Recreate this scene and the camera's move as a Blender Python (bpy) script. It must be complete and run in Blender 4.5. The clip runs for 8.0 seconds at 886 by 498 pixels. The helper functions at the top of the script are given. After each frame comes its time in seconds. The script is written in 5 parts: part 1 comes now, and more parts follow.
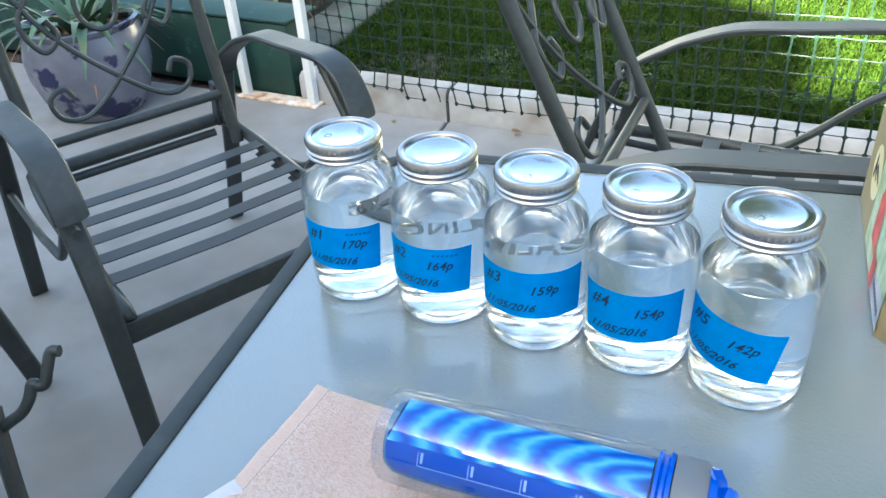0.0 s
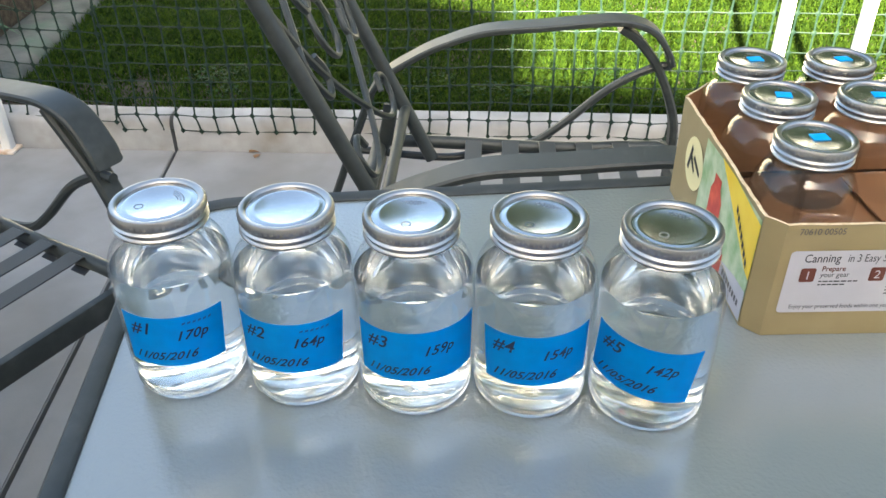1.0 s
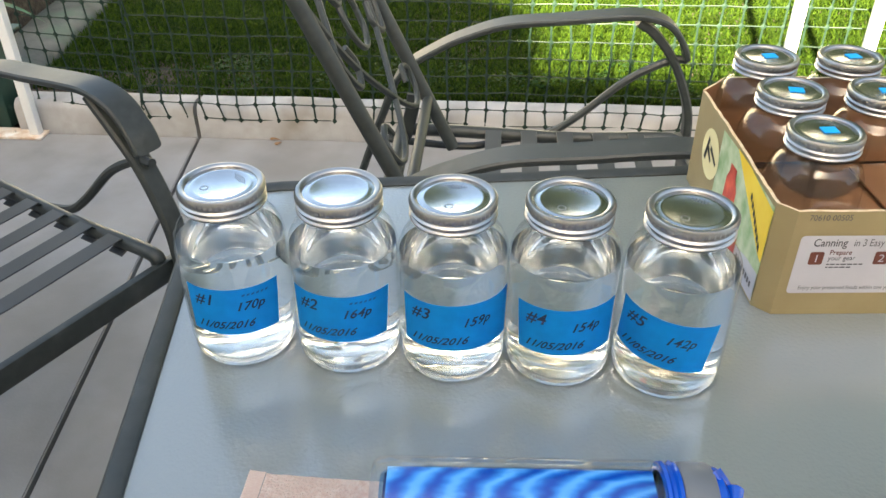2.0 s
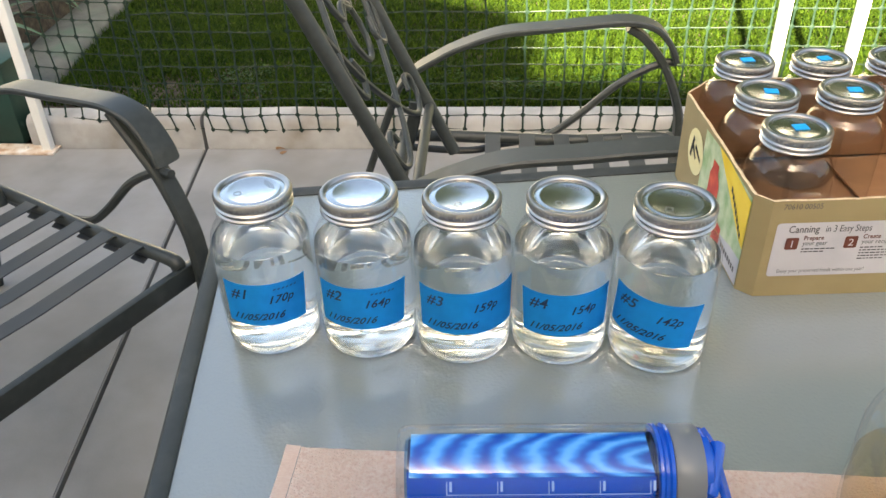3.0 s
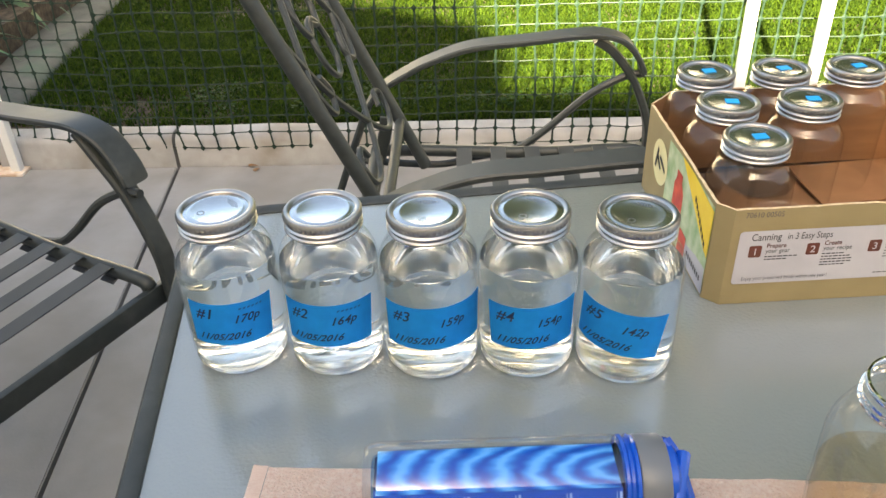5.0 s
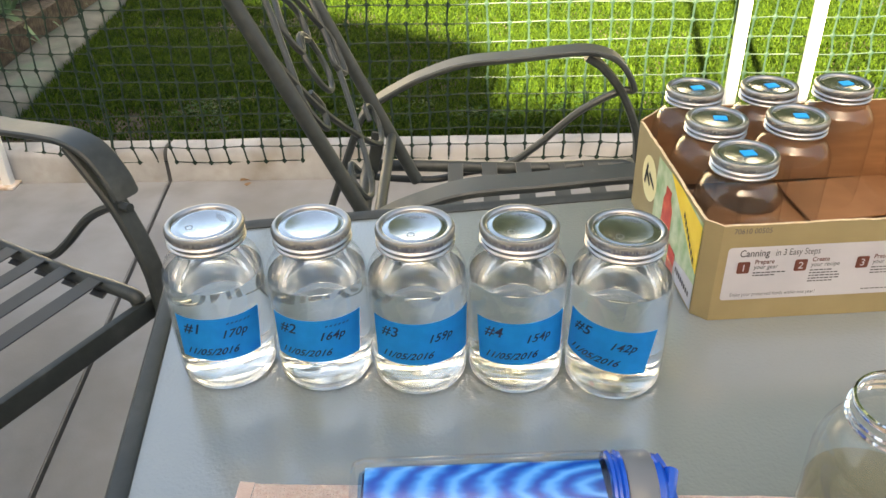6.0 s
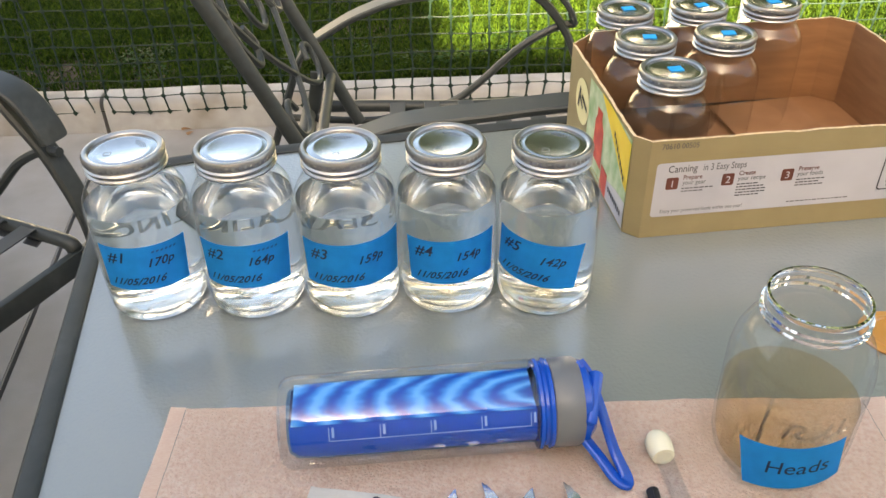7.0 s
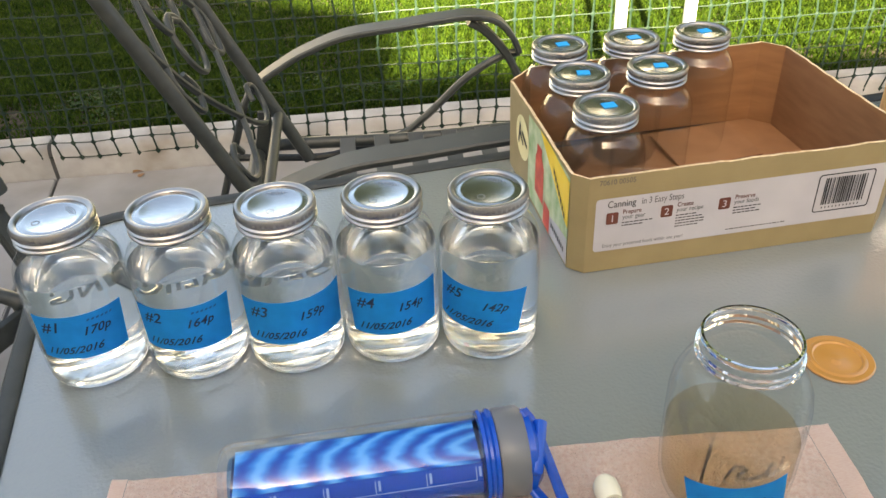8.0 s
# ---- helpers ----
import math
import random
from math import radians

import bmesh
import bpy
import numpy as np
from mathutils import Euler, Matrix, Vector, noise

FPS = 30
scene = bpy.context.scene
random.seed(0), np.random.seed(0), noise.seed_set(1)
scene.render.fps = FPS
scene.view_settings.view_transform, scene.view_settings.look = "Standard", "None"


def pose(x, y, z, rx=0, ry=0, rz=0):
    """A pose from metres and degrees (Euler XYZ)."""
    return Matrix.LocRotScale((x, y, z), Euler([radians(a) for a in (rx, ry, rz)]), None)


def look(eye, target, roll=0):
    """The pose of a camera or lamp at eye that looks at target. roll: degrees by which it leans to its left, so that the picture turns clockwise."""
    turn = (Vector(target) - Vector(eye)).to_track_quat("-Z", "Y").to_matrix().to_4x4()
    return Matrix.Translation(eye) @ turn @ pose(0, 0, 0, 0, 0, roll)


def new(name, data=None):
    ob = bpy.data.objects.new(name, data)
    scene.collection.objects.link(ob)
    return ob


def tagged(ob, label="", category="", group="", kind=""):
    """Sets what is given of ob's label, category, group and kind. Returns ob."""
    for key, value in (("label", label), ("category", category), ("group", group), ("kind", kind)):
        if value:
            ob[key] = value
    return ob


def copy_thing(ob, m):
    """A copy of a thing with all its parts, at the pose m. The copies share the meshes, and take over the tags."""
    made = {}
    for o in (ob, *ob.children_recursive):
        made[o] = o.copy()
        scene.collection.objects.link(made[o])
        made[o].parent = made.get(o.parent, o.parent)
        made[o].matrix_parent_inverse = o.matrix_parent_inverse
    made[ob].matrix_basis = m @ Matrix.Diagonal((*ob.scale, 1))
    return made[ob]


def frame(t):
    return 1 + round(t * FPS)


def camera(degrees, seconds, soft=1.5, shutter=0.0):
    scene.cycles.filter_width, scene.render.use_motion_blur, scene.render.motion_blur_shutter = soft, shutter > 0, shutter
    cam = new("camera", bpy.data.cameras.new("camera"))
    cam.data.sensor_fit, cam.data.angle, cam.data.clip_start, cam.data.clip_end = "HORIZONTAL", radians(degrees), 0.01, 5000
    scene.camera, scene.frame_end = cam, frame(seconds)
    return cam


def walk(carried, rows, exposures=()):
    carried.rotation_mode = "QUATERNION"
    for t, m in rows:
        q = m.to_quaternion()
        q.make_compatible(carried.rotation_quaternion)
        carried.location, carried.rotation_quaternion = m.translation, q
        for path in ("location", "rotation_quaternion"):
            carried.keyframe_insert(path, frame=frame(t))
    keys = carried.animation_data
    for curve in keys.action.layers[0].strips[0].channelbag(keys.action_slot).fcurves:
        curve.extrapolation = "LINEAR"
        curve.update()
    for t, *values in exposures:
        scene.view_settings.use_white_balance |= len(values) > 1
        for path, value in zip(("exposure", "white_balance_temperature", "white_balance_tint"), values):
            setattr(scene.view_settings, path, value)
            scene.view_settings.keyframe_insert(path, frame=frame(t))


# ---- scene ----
cam = camera(56.7, 8.0)
PATH = [
    (0, (0.237, -0.6, 1.236), (-0.583, 0.854, 0.134), -3.9),
    (0.3, (0.208, -0.558, 1.216), (-0.493, 0.913, 0.057), -3.1),
    (0.5, (0.175, -0.539, 1.204), (-0.347, 1.008, 0.049), -1.6),
    (0.7, (0.129, -0.531, 1.211), (-0.196, 1.097, 0.095), -2.0),
    (1, (0.082, -0.537, 1.222), (-0.097, 1.115, 0.109), -0.4),
    (1.5, (0.067, -0.557, 1.228), (-0.089, 1.092, 0.106), 0.8),
    (2, (0.062, -0.594, 1.249), (-0.135, 1.042, 0.115), -0.2),
    (2.2, (0.062, -0.611, 1.26), (-0.139, 1.019, 0.118), -0.8),
    (3.5, (0.06, -0.678, 1.289), (-0.135, 0.979, 0.186), -1.8),
    (4, (0.062, -0.675, 1.287), (-0.103, 0.994, 0.198), -1.2),
    (4.5, (0.061, -0.673, 1.286), (-0.115, 0.987, 0.184), -1.6),
    (5, (0.074, -0.664, 1.287), (-0.075, 1.001, 0.188), -1.9),
    (5.2, (0.074, -0.663, 1.285), (-0.056, 1.011, 0.199), -1.4),
    (6.5, (0.08, -0.665, 1.288), (-0.053, 1.021, 0.221), -1.4),
    (6.8, (0.082, -0.673, 1.28), (-0.018, 0.996, 0.183), -1.6),
    (7, (0.105, -0.677, 1.257), (0.077, 0.95, 0.093), -1.2),
    (7.2, (0.131, -0.676, 1.241), (0.228, 0.898, 0.011), -0.8),
    (7.3, (0.137, -0.673, 1.244), (0.283, 0.872, -0.012), -1.0),
    (7.5, (0.148, -0.672, 1.245), (0.297, 0.889, 0.004), -1.9),
    (7.7, (0.146, -0.667, 1.253), (0.274, 0.919, 0.04), -2.4),
    (8, (0.132, -0.659, 1.277), (0.184, 0.993, 0.151), -2.7),
]
LIGHT = [(0.0, 4.46, 5550, 0), (0.5, 4.28, 5800, 3), (1.2, 4.18, 6300, 4), (3.5, 4.15, 7050, 7), (6.6, 4.15, 7300, 8), (7.5, 4.05, 7350, 9), (8.0, 4.0, 7250, 8)]
walk(cam, [(t, look(eye, target, roll)) for t, eye, target, roll in PATH], LIGHT)

# ---- sky, sun, exposure ----
SUN_FROM = Vector((-0.2, -1.5, 1.0)).normalized()
world = bpy.data.worlds.new("world")
scene.world = world
world.use_nodes = True
wn = world.node_tree
sky = wn.nodes.new("ShaderNodeTexSky")
sky.sky_type = "NISHITA"
sky.sun_disc = False
sky.sun_elevation = math.asin(SUN_FROM.z)
sky.sun_rotation = math.atan2(SUN_FROM.x, SUN_FROM.y)
sky.altitude, sky.air_density, sky.dust_density, sky.ozone_density = 200, 0.7, 4.0, 0.3
haze = wn.nodes.new("ShaderNodeMix")          # thin haze warms the sky
haze.data_type, haze.blend_type = "RGBA", "MULTIPLY"
haze.inputs[0].default_value = 1.0
haze.inputs[7].default_value = (1.06, 1.0, 0.88, 1)
wn.links.new(sky.outputs[0], haze.inputs[6])
wn.links.new(haze.outputs[2], wn.nodes["Background"].inputs[0])
wn.nodes["Background"].inputs[1].default_value = 0.05
lamp = bpy.data.lights.new("sun", "SUN")
lamp.energy, lamp.angle, lamp.color = 5.0, radians(1.2), (1.0, 0.88, 0.62)
sun = new("sun", lamp)
sun.matrix_world = look(SUN_FROM * 20, (0, 0, 0))

# ---- helpers of this scene ----
TABLE = 0.72


def finish(bm, name, smooth=True, angle=40):
    me = bpy.data.meshes.new(name)
    bm.normal_update()
    if smooth:
        lim = radians(angle)
        for f in bm.faces:
            f.smooth = True
        for e in bm.edges:
            if len(e.link_faces) == 2 and e.calc_face_angle(0) > lim:
                e.smooth = False
    bm.to_mesh(me)
    bm.free()
    return me


def part(name, bm, material, parent=None, label="", smooth=True, m=None):
    ob = new(name, finish(bm, name, smooth))
    ob.data.materials.append(material)
    if parent:
        ob.parent = parent
    if m is not None:
        ob.matrix_basis = m
    return tagged(ob, label)


def thing(name, m, label, category, group="", kind=""):
    ob = new(name)
    ob.empty_display_size = 0.05
    ob.matrix_basis = m
    return tagged(ob, label, category, group, kind)


def slab(bm, x0, x1, y0, y1, z0, z1, bevel=0.0, segs=2):
    r = bmesh.ops.create_cube(bm, size=1)
    vs = r["verts"]
    for v in vs:
        v.co = Vector(((x0 + x1) / 2 + v.co.x * (x1 - x0), (y0 + y1) / 2 + v.co.y * (y1 - y0), (z0 + z1) / 2 + v.co.z * (z1 - z0)))
    if bevel:
        es = list({e for v in vs for e in v.link_edges})
        bmesh.ops.bevel(bm, geom=es, offset=bevel, segments=segs, affect="EDGES", profile=0.5)
    return bm


def box(x0, x1, y0, y1, z0, z1, bevel=0.0):
    return slab(bmesh.new(), x0, x1, y0, y1, z0, z1, bevel)


def lathe(profile, segs=48, bm=None, closed=False):
    """Turn (r, z) pairs round z; r = 0 closes to a point."""
    bm = bm or bmesh.new()
    rings = []
    for r, z in profile:
        if r < 1e-6:
            rings.append([bm.verts.new((0, 0, z))])
        else:
            rings.append([bm.verts.new((r * math.cos(2 * math.pi * i / segs), r * math.sin(2 * math.pi * i / segs), z)) for i in range(segs)])
    pairs = list(zip(rings, rings[1:])) + ([(rings[-1], rings[0])] if closed else [])
    for a, b in pairs:
        for i in range(segs):
            j = (i + 1) % segs
            q = [a[i % len(a)], a[j % len(a)], b[j % len(b)], b[i % len(b)]]
            u = []
            for v in q:
                if v not in u:
                    u.append(v)
            if len(u) > 2:
                bm.faces.new(u)
    return bm


def spline(pts, n=8):
    """A smooth line through the points."""
    p = [Vector(q) for q in pts]
    p = [2 * p[0] - p[1]] + p + [2 * p[-1] - p[-2]]
    out = []
    for i in range(1, len(p) - 2):
        for k in range(n):
            t = k / n
            a, b, c, d = p[i - 1], p[i], p[i + 1], p[i + 2]
            out.append(0.5 * (2 * b + (c - a) * t + (2 * a - 5 * b + 4 * c - d) * t * t + (3 * b - a - 3 * c + d) * t ** 3))
    out.append(p[-2])
    return out


def sweep(line, section, up=(0, 0, 1), bm=None, side=None, taper=()):
    """Draw a closed section (list of (a, b)) along a line; a lies across, b along up. taper: widths of the last rings."""
    bm = bm or bmesh.new()
    rings = []
    n = len(line)
    for i, c in enumerate(line):
        d = (line[min(i + 1, n - 1)] - line[max(i - 1, 0)]).normalized()
        if side is not None:
            s = (Vector(side) - d * d.dot(Vector(side))).normalized()
        else:
            s = d.cross(Vector(up))
            s = s.normalized() if s.length > 1e-4 else Vector((1, 0, 0))
        u = s.cross(d)
        k = taper[i - n + len(taper)] if i >= n - len(taper) else 1.0
        rings.append([bm.verts.new(c + s * a * k + u * b) for a, b in section])
    k = len(section)
    for a, b in zip(rings, rings[1:]):
        for i in range(k):
            bm.faces.new((a[i], a[(i + 1) % k], b[(i + 1) % k], b[i]))
    bm.faces.new(rings[0])
    bm.faces.new(rings[-1][::-1])
    bmesh.ops.recalc_face_normals(bm, faces=bm.faces[:])
    return bm


def ring(r, n=10):
    return [(r * math.cos(2 * math.pi * i / n), r * math.sin(2 * math.pi * i / n)) for i in range(n)]


def strap(w, h, c=0.25):
    """A flat bar's section, w by h, with its corners cut."""
    k = min(w, h) * c
    a, b = w / 2, h / 2
    return [(-a + k, -b), (a - k, -b), (a, -b + k), (a, b - k), (a - k, b), (-a + k, b), (-a, b - k), (-a, -b + k)]


def tube(pts, r, n=10, smooth=8, bm=None):
    return sweep(spline(pts, smooth) if smooth else [Vector(p) for p in pts], ring(r, n), up=(0.13, 0.21, 0.97), bm=bm)


def lettering(text, size, shear=0.0, spacing=1.0, bold=0.0):
    """A flat mesh of a line of text, its left end at the origin, in the plane of x and y."""
    cu = bpy.data.curves.new("letters", "FONT")
    cu.body, cu.size, cu.shear, cu.space_character, cu.resolution_u = text, size, shear, spacing, 3
    cu.offset = bold
    ob = bpy.data.objects.new("letters", cu)
    scene.collection.objects.link(ob)
    bpy.context.view_layer.update()
    me = bpy.data.meshes.new_from_object(ob.evaluated_get(bpy.context.evaluated_depsgraph_get()))
    bpy.data.objects.remove(ob)
    bm = bmesh.new()
    bm.from_mesh(me)
    bpy.data.meshes.remove(me)
    return bm


def moved(bm, m):
    bmesh.ops.transform(bm, matrix=m, verts=bm.verts[:])
    return bm


def rounded(x0, x1, y0, y1, r, n=8):
    out = []
    for cx, cy, a0 in ((x1 - r, y0 + r, -90), (x1 - r, y1 - r, 0), (x0 + r, y1 - r, 90), (x0 + r, y0 + r, 180)):
        for i in range(n + 1):
            a = radians(a0 + 90 * i / n)
            out.append((cx + r * math.cos(a), cy + r * math.sin(a)))
    return out


def prism(outline, z0, z1, bevel=0.0):
    bm = bmesh.new()
    lo = [bm.verts.new((x, y, z0)) for x, y in outline]
    hi = [bm.verts.new((x, y, z1)) for x, y in outline]
    bm.faces.new(lo[::-1])
    top = bm.faces.new(hi)
    n = len(outline)
    for i in range(n):
        bm.faces.new((lo[i], lo[(i + 1) % n], hi[(i + 1) % n], hi[i]))
    if bevel:
        bmesh.ops.bevel(bm, geom=list(top.edges), offset=bevel, segments=2, affect="EDGES")
    return bm


# ---- materials ----
def material(name, colour, rough=0.5, metal=0.0, **more):
    m = bpy.data.materials.new(name)
    m.use_nodes = True
    b = m.node_tree.nodes["Principled BSDF"]
    b.inputs["Base Color"].default_value = (*colour, 1)
    b.inputs["Roughness"].default_value = rough
    b.inputs["Metallic"].default_value = metal
    for key, value in more.items():
        b.inputs[key.replace("_", " ")].default_value = value
    return m


def grain(m, colours, scale, detail=4, stretch=(1, 1, 1), bump=0.0, bump_scale=None, depth=0.002, rough=None, second=None, by_object=0.0):
    """Give a material noise in its colour, a second scale of stains, relief and uneven gloss."""
    t = m.node_tree
    b = t.nodes["Principled BSDF"]
    co = t.nodes.new("ShaderNodeTexCoord")
    mp = t.nodes.new("ShaderNodeMapping")
    mp.inputs["Scale"].default_value = stretch
    t.links.new(co.outputs["Object"], mp.inputs[0])
    nz = t.nodes.new("ShaderNodeTexNoise")
    nz.inputs["Scale"].default_value, nz.inputs["Detail"].default_value = scale, detail
    t.links.new(mp.outputs[0], nz.inputs["Vector"])
    rp = t.nodes.new("ShaderNodeValToRGB")
    k = len(colours)
    rp.color_ramp.elements[0].position, rp.color_ramp.elements[1].position = 0.3, 0.7
    for i in range(k - 2):
        rp.color_ramp.elements.new(0.3 + 0.4 * (i + 1) / (k - 1))
    for e, c in zip(rp.color_ramp.elements, colours):
        e.color = (*c, 1)
    t.links.new(nz.outputs[0], rp.inputs[0])
    out = rp.outputs[0]
    if second:
        s2, c2, lo, hi = second
        n2 = t.nodes.new("ShaderNodeTexNoise")
        n2.inputs["Scale"].default_value, n2.inputs["Detail"].default_value = s2, 5
        t.links.new(co.outputs["Object"], n2.inputs["Vector"])
        mr = t.nodes.new("ShaderNodeMapRange")
        mr.inputs[1].default_value, mr.inputs[2].default_value = lo, hi
        t.links.new(n2.outputs[0], mr.inputs[0])
        mx = t.nodes.new("ShaderNodeMix")
        mx.data_type = "RGBA"
        t.links.new(mr.outputs[0], mx.inputs[0])
        t.links.new(out, mx.inputs[6])
        mx.inputs[7].default_value = (*c2, 1)
        out = mx.outputs[2]
    if by_object:
        oi = t.nodes.new("ShaderNodeObjectInfo")
        hs = t.nodes.new("ShaderNodeHueSaturation")
        mr = t.nodes.new("ShaderNodeMapRange")
        mr.inputs[3].default_value, mr.inputs[4].default_value = 1 - by_object, 1 + by_object
        t.links.new(oi.outputs["Random"], mr.inputs[0])
        t.links.new(mr.outputs[0], hs.inputs["Value"])
        t.links.new(out, hs.inputs["Color"])
        out = hs.outputs[0]
    t.links.new(out, b.inputs["Base Color"])
    if rough:
        mr = t.nodes.new("ShaderNodeMapRange")
        mr.inputs[3].default_value, mr.inputs[4].default_value = rough
        t.links.new(nz.outputs[0], mr.inputs[0])
        t.links.new(mr.outputs[0], b.inputs["Roughness"])
    if bump:
        n3 = t.nodes.new("ShaderNodeTexNoise")
        n3.inputs["Scale"].default_value, n3.inputs["Detail"].default_value = bump_scale or scale, 3
        t.links.new(mp.outputs[0], n3.inputs["Vector"])
        bp = t.nodes.new("ShaderNodeBump")
        bp.inputs["Strength"].default_value, bp.inputs["Distance"].default_value = bump, depth
        t.links.new(n3.outputs[0], bp.inputs["Height"])
        t.links.new(bp.outputs[0], b.inputs["Normal"])
    return m


M_CONCRETE = grain(material("concrete", (0.5, 0.48, 0.45), 0.85), [(0.204, 0.195, 0.186), (0.243, 0.233, 0.223), (0.276, 0.265, 0.254)], 6, 9, bump=0.35, bump_scale=160, depth=0.001, second=(2.3, (0.20, 0.185, 0.165), 0.48, 0.72))
M_KERB = grain(material("kerb_concrete", (0.62, 0.6, 0.57), 0.85), [(0.255, 0.248, 0.238), (0.325, 0.318, 0.31), (0.37, 0.362, 0.354)], 9, 8, bump=0.4, bump_scale=120, depth=0.0015, second=(5, (0.20, 0.175, 0.145), 0.5, 0.78))
# greenish border concrete, its colour darkened for the shade it lies in
M_BORDER = grain(material("shaded_greenish_concrete", (0.2, 0.22, 0.2), 0.9), [(0.042, 0.050, 0.044), (0.068, 0.074, 0.068), (0.095, 0.10, 0.092)], 9, 8, bump=0.5, bump_scale=80, depth=0.003, second=(6, (0.05, 0.085, 0.06), 0.5, 0.75))
M_SOIL = grain(material("soil", (0.08, 0.06, 0.04), 0.95), [(0.018, 0.014, 0.010), (0.045, 0.033, 0.023), (0.075, 0.058, 0.042)], 30, 6, bump=0.8, bump_scale=60, depth=0.01)
M_GRASS = material("grass", (0.07, 0.16, 0.03), 0.75, Specular_IOR_Level=0.12)
M_WALL = grain(material("stucco", (0.62, 0.57, 0.5), 0.9), [(0.55, 0.5, 0.44), (0.66, 0.61, 0.54)], 3, 6, bump=0.5, bump_scale=90, depth=0.003)
M_ROOF = grain(material("painted_boards", (0.75, 0.74, 0.70), 0.6), [(0.70, 0.69, 0.65), (0.78, 0.77, 0.73)], 6, 4, stretch=(1, 12, 1))
M_FRAME = grain(material("powder_coat", (0.075, 0.09, 0.088), 0.42), [(0.019, 0.024, 0.023), (0.025, 0.030, 0.029), (0.033, 0.038, 0.036)], 60, 5, bump=0.15, bump_scale=700, depth=0.0004, rough=(0.42, 0.6), second=(14, (0.07, 0.075, 0.07), 0.62, 0.85))
M_STRAP = grain(material("vinyl_strap", (0.085, 0.095, 0.098), 0.5), [(0.027, 0.030, 0.031), (0.038, 0.041, 0.042)], 40, 4, bump=0.2, bump_scale=400, depth=0.0004, rough=(0.4, 0.6))
M_WHITE = grain(material("white_paint", (0.8, 0.8, 0.78), 0.45), [(0.74, 0.74, 0.72), (0.82, 0.82, 0.80)], 12, 5, second=(20, (0.45, 0.27, 0.13), 0.66, 0.8))
M_RUST = grain(material("rusty_white_paint", (0.7, 0.66, 0.6), 0.7), [(0.75, 0.73, 0.68), (0.62, 0.5, 0.38), (0.36, 0.18, 0.08)], 22, 6, bump=0.5, depth=0.001)
M_GREEN = grain(material("green_wall_paint", (0.03, 0.13, 0.09), 0.6), [(0.006, 0.030, 0.022), (0.012, 0.048, 0.036)], 8, 6, bump=0.4, bump_scale=60, depth=0.002, second=(16, (0.09, 0.14, 0.11), 0.62, 0.82))
M_NET = grain(material("green_plastic_net", (0.012, 0.04, 0.028), 0.5, Specular_IOR_Level=0.25), [(0.010, 0.023, 0.016), (0.017, 0.034, 0.023)], 20, 3)
M_METAL = grain(material("bright_tinplate", (0.78, 0.77, 0.75), 0.2, 1.0), [(0.36, 0.352, 0.34), (0.47, 0.46, 0.445)], 40, 4, rough=(0.30, 0.42), bump=0.06, bump_scale=90, depth=0.0005)
M_LID = grain(material("lid_tinplate", (0.80, 0.79, 0.77), 0.12, 1.0), [(0.58, 0.575, 0.565), (0.66, 0.655, 0.645)], 30, 4, rough=(0.20, 0.30), bump=0.05, bump_scale=50, depth=0.0006)
M_STAMP = material("lid_print", (0.16, 0.17, 0.18), 0.5, 0.3)
M_TAPE = grain(material("blue_masking_tape", (0.0, 0.20, 0.58), 0.62), [(0.0, 0.30, 0.72), (0.0, 0.345, 0.80)], 90, 4, bump=0.4, bump_scale=500, depth=0.0003)
M_INK = material("marker_ink", (0.006, 0.012, 0.05), 0.5)
M_FAINTINK = material("faint_ink", (0.01, 0.10, 0.32), 0.5)
M_KRAFT = grain(material("kraft_inside", (0.40, 0.20, 0.08), 0.85), [(0.215, 0.098, 0.038), (0.27, 0.128, 0.052)], 18, 5, stretch=(1, 1, 6), bump=0.2, bump_scale=80, depth=0.0006)
M_TAN = grain(material("tan_print_card", (0.60, 0.47, 0.23), 0.6), [(0.262, 0.203, 0.098), (0.298, 0.234, 0.118)], 22, 5, bump=0.15, bump_scale=120, depth=0.0004)
M_EDGE = grain(material("torn_card_edge", (0.62, 0.47, 0.28), 0.9), [(0.5, 0.36, 0.2), (0.7, 0.56, 0.36)], 200, 3)
M_LABEL = grain(material("label_white", (0.78, 0.77, 0.79), 0.5), [(0.42, 0.41, 0.44), (0.48, 0.47, 0.50)], 14, 3)
M_BROWN = material("label_brown", (0.13, 0.035, 0.02), 0.5)
M_GREYINK = material("label_grey_ink", (0.09, 0.085, 0.088), 0.6)
M_BLACK = material("label_black_ink", (0.012, 0.012, 0.012), 0.5)
M_CREAM = material("label_cream", (0.74, 0.66, 0.36), 0.5)
M_YELLOW = grain(material("label_yellow", (0.80, 0.55, 0.03), 0.5), [(0.78, 0.52, 0.03), (0.84, 0.62, 0.06)], 25, 3)
M_RED = grain(material("label_red", (0.55, 0.05, 0.03), 0.5), [(0.42, 0.03, 0.02), (0.66, 0.10, 0.05)], 60, 3)
M_LEAFPRINT = grain(material("label_green", (0.30, 0.42, 0.22), 0.5), [(0.22, 0.36, 0.15), (0.55, 0.60, 0.42)], 45, 4)
M_TOWEL = grain(material("pink_terry", (0.78, 0.55, 0.44), 0.95, Sheen_Weight=0.3), [(0.80, 0.585, 0.485), (0.90, 0.72, 0.62), (0.94, 0.80, 0.71)], 260, 4, bump=1.0, bump_scale=420, depth=0.0025, second=(9, (0.82, 0.62, 0.50), 0.5, 0.75))
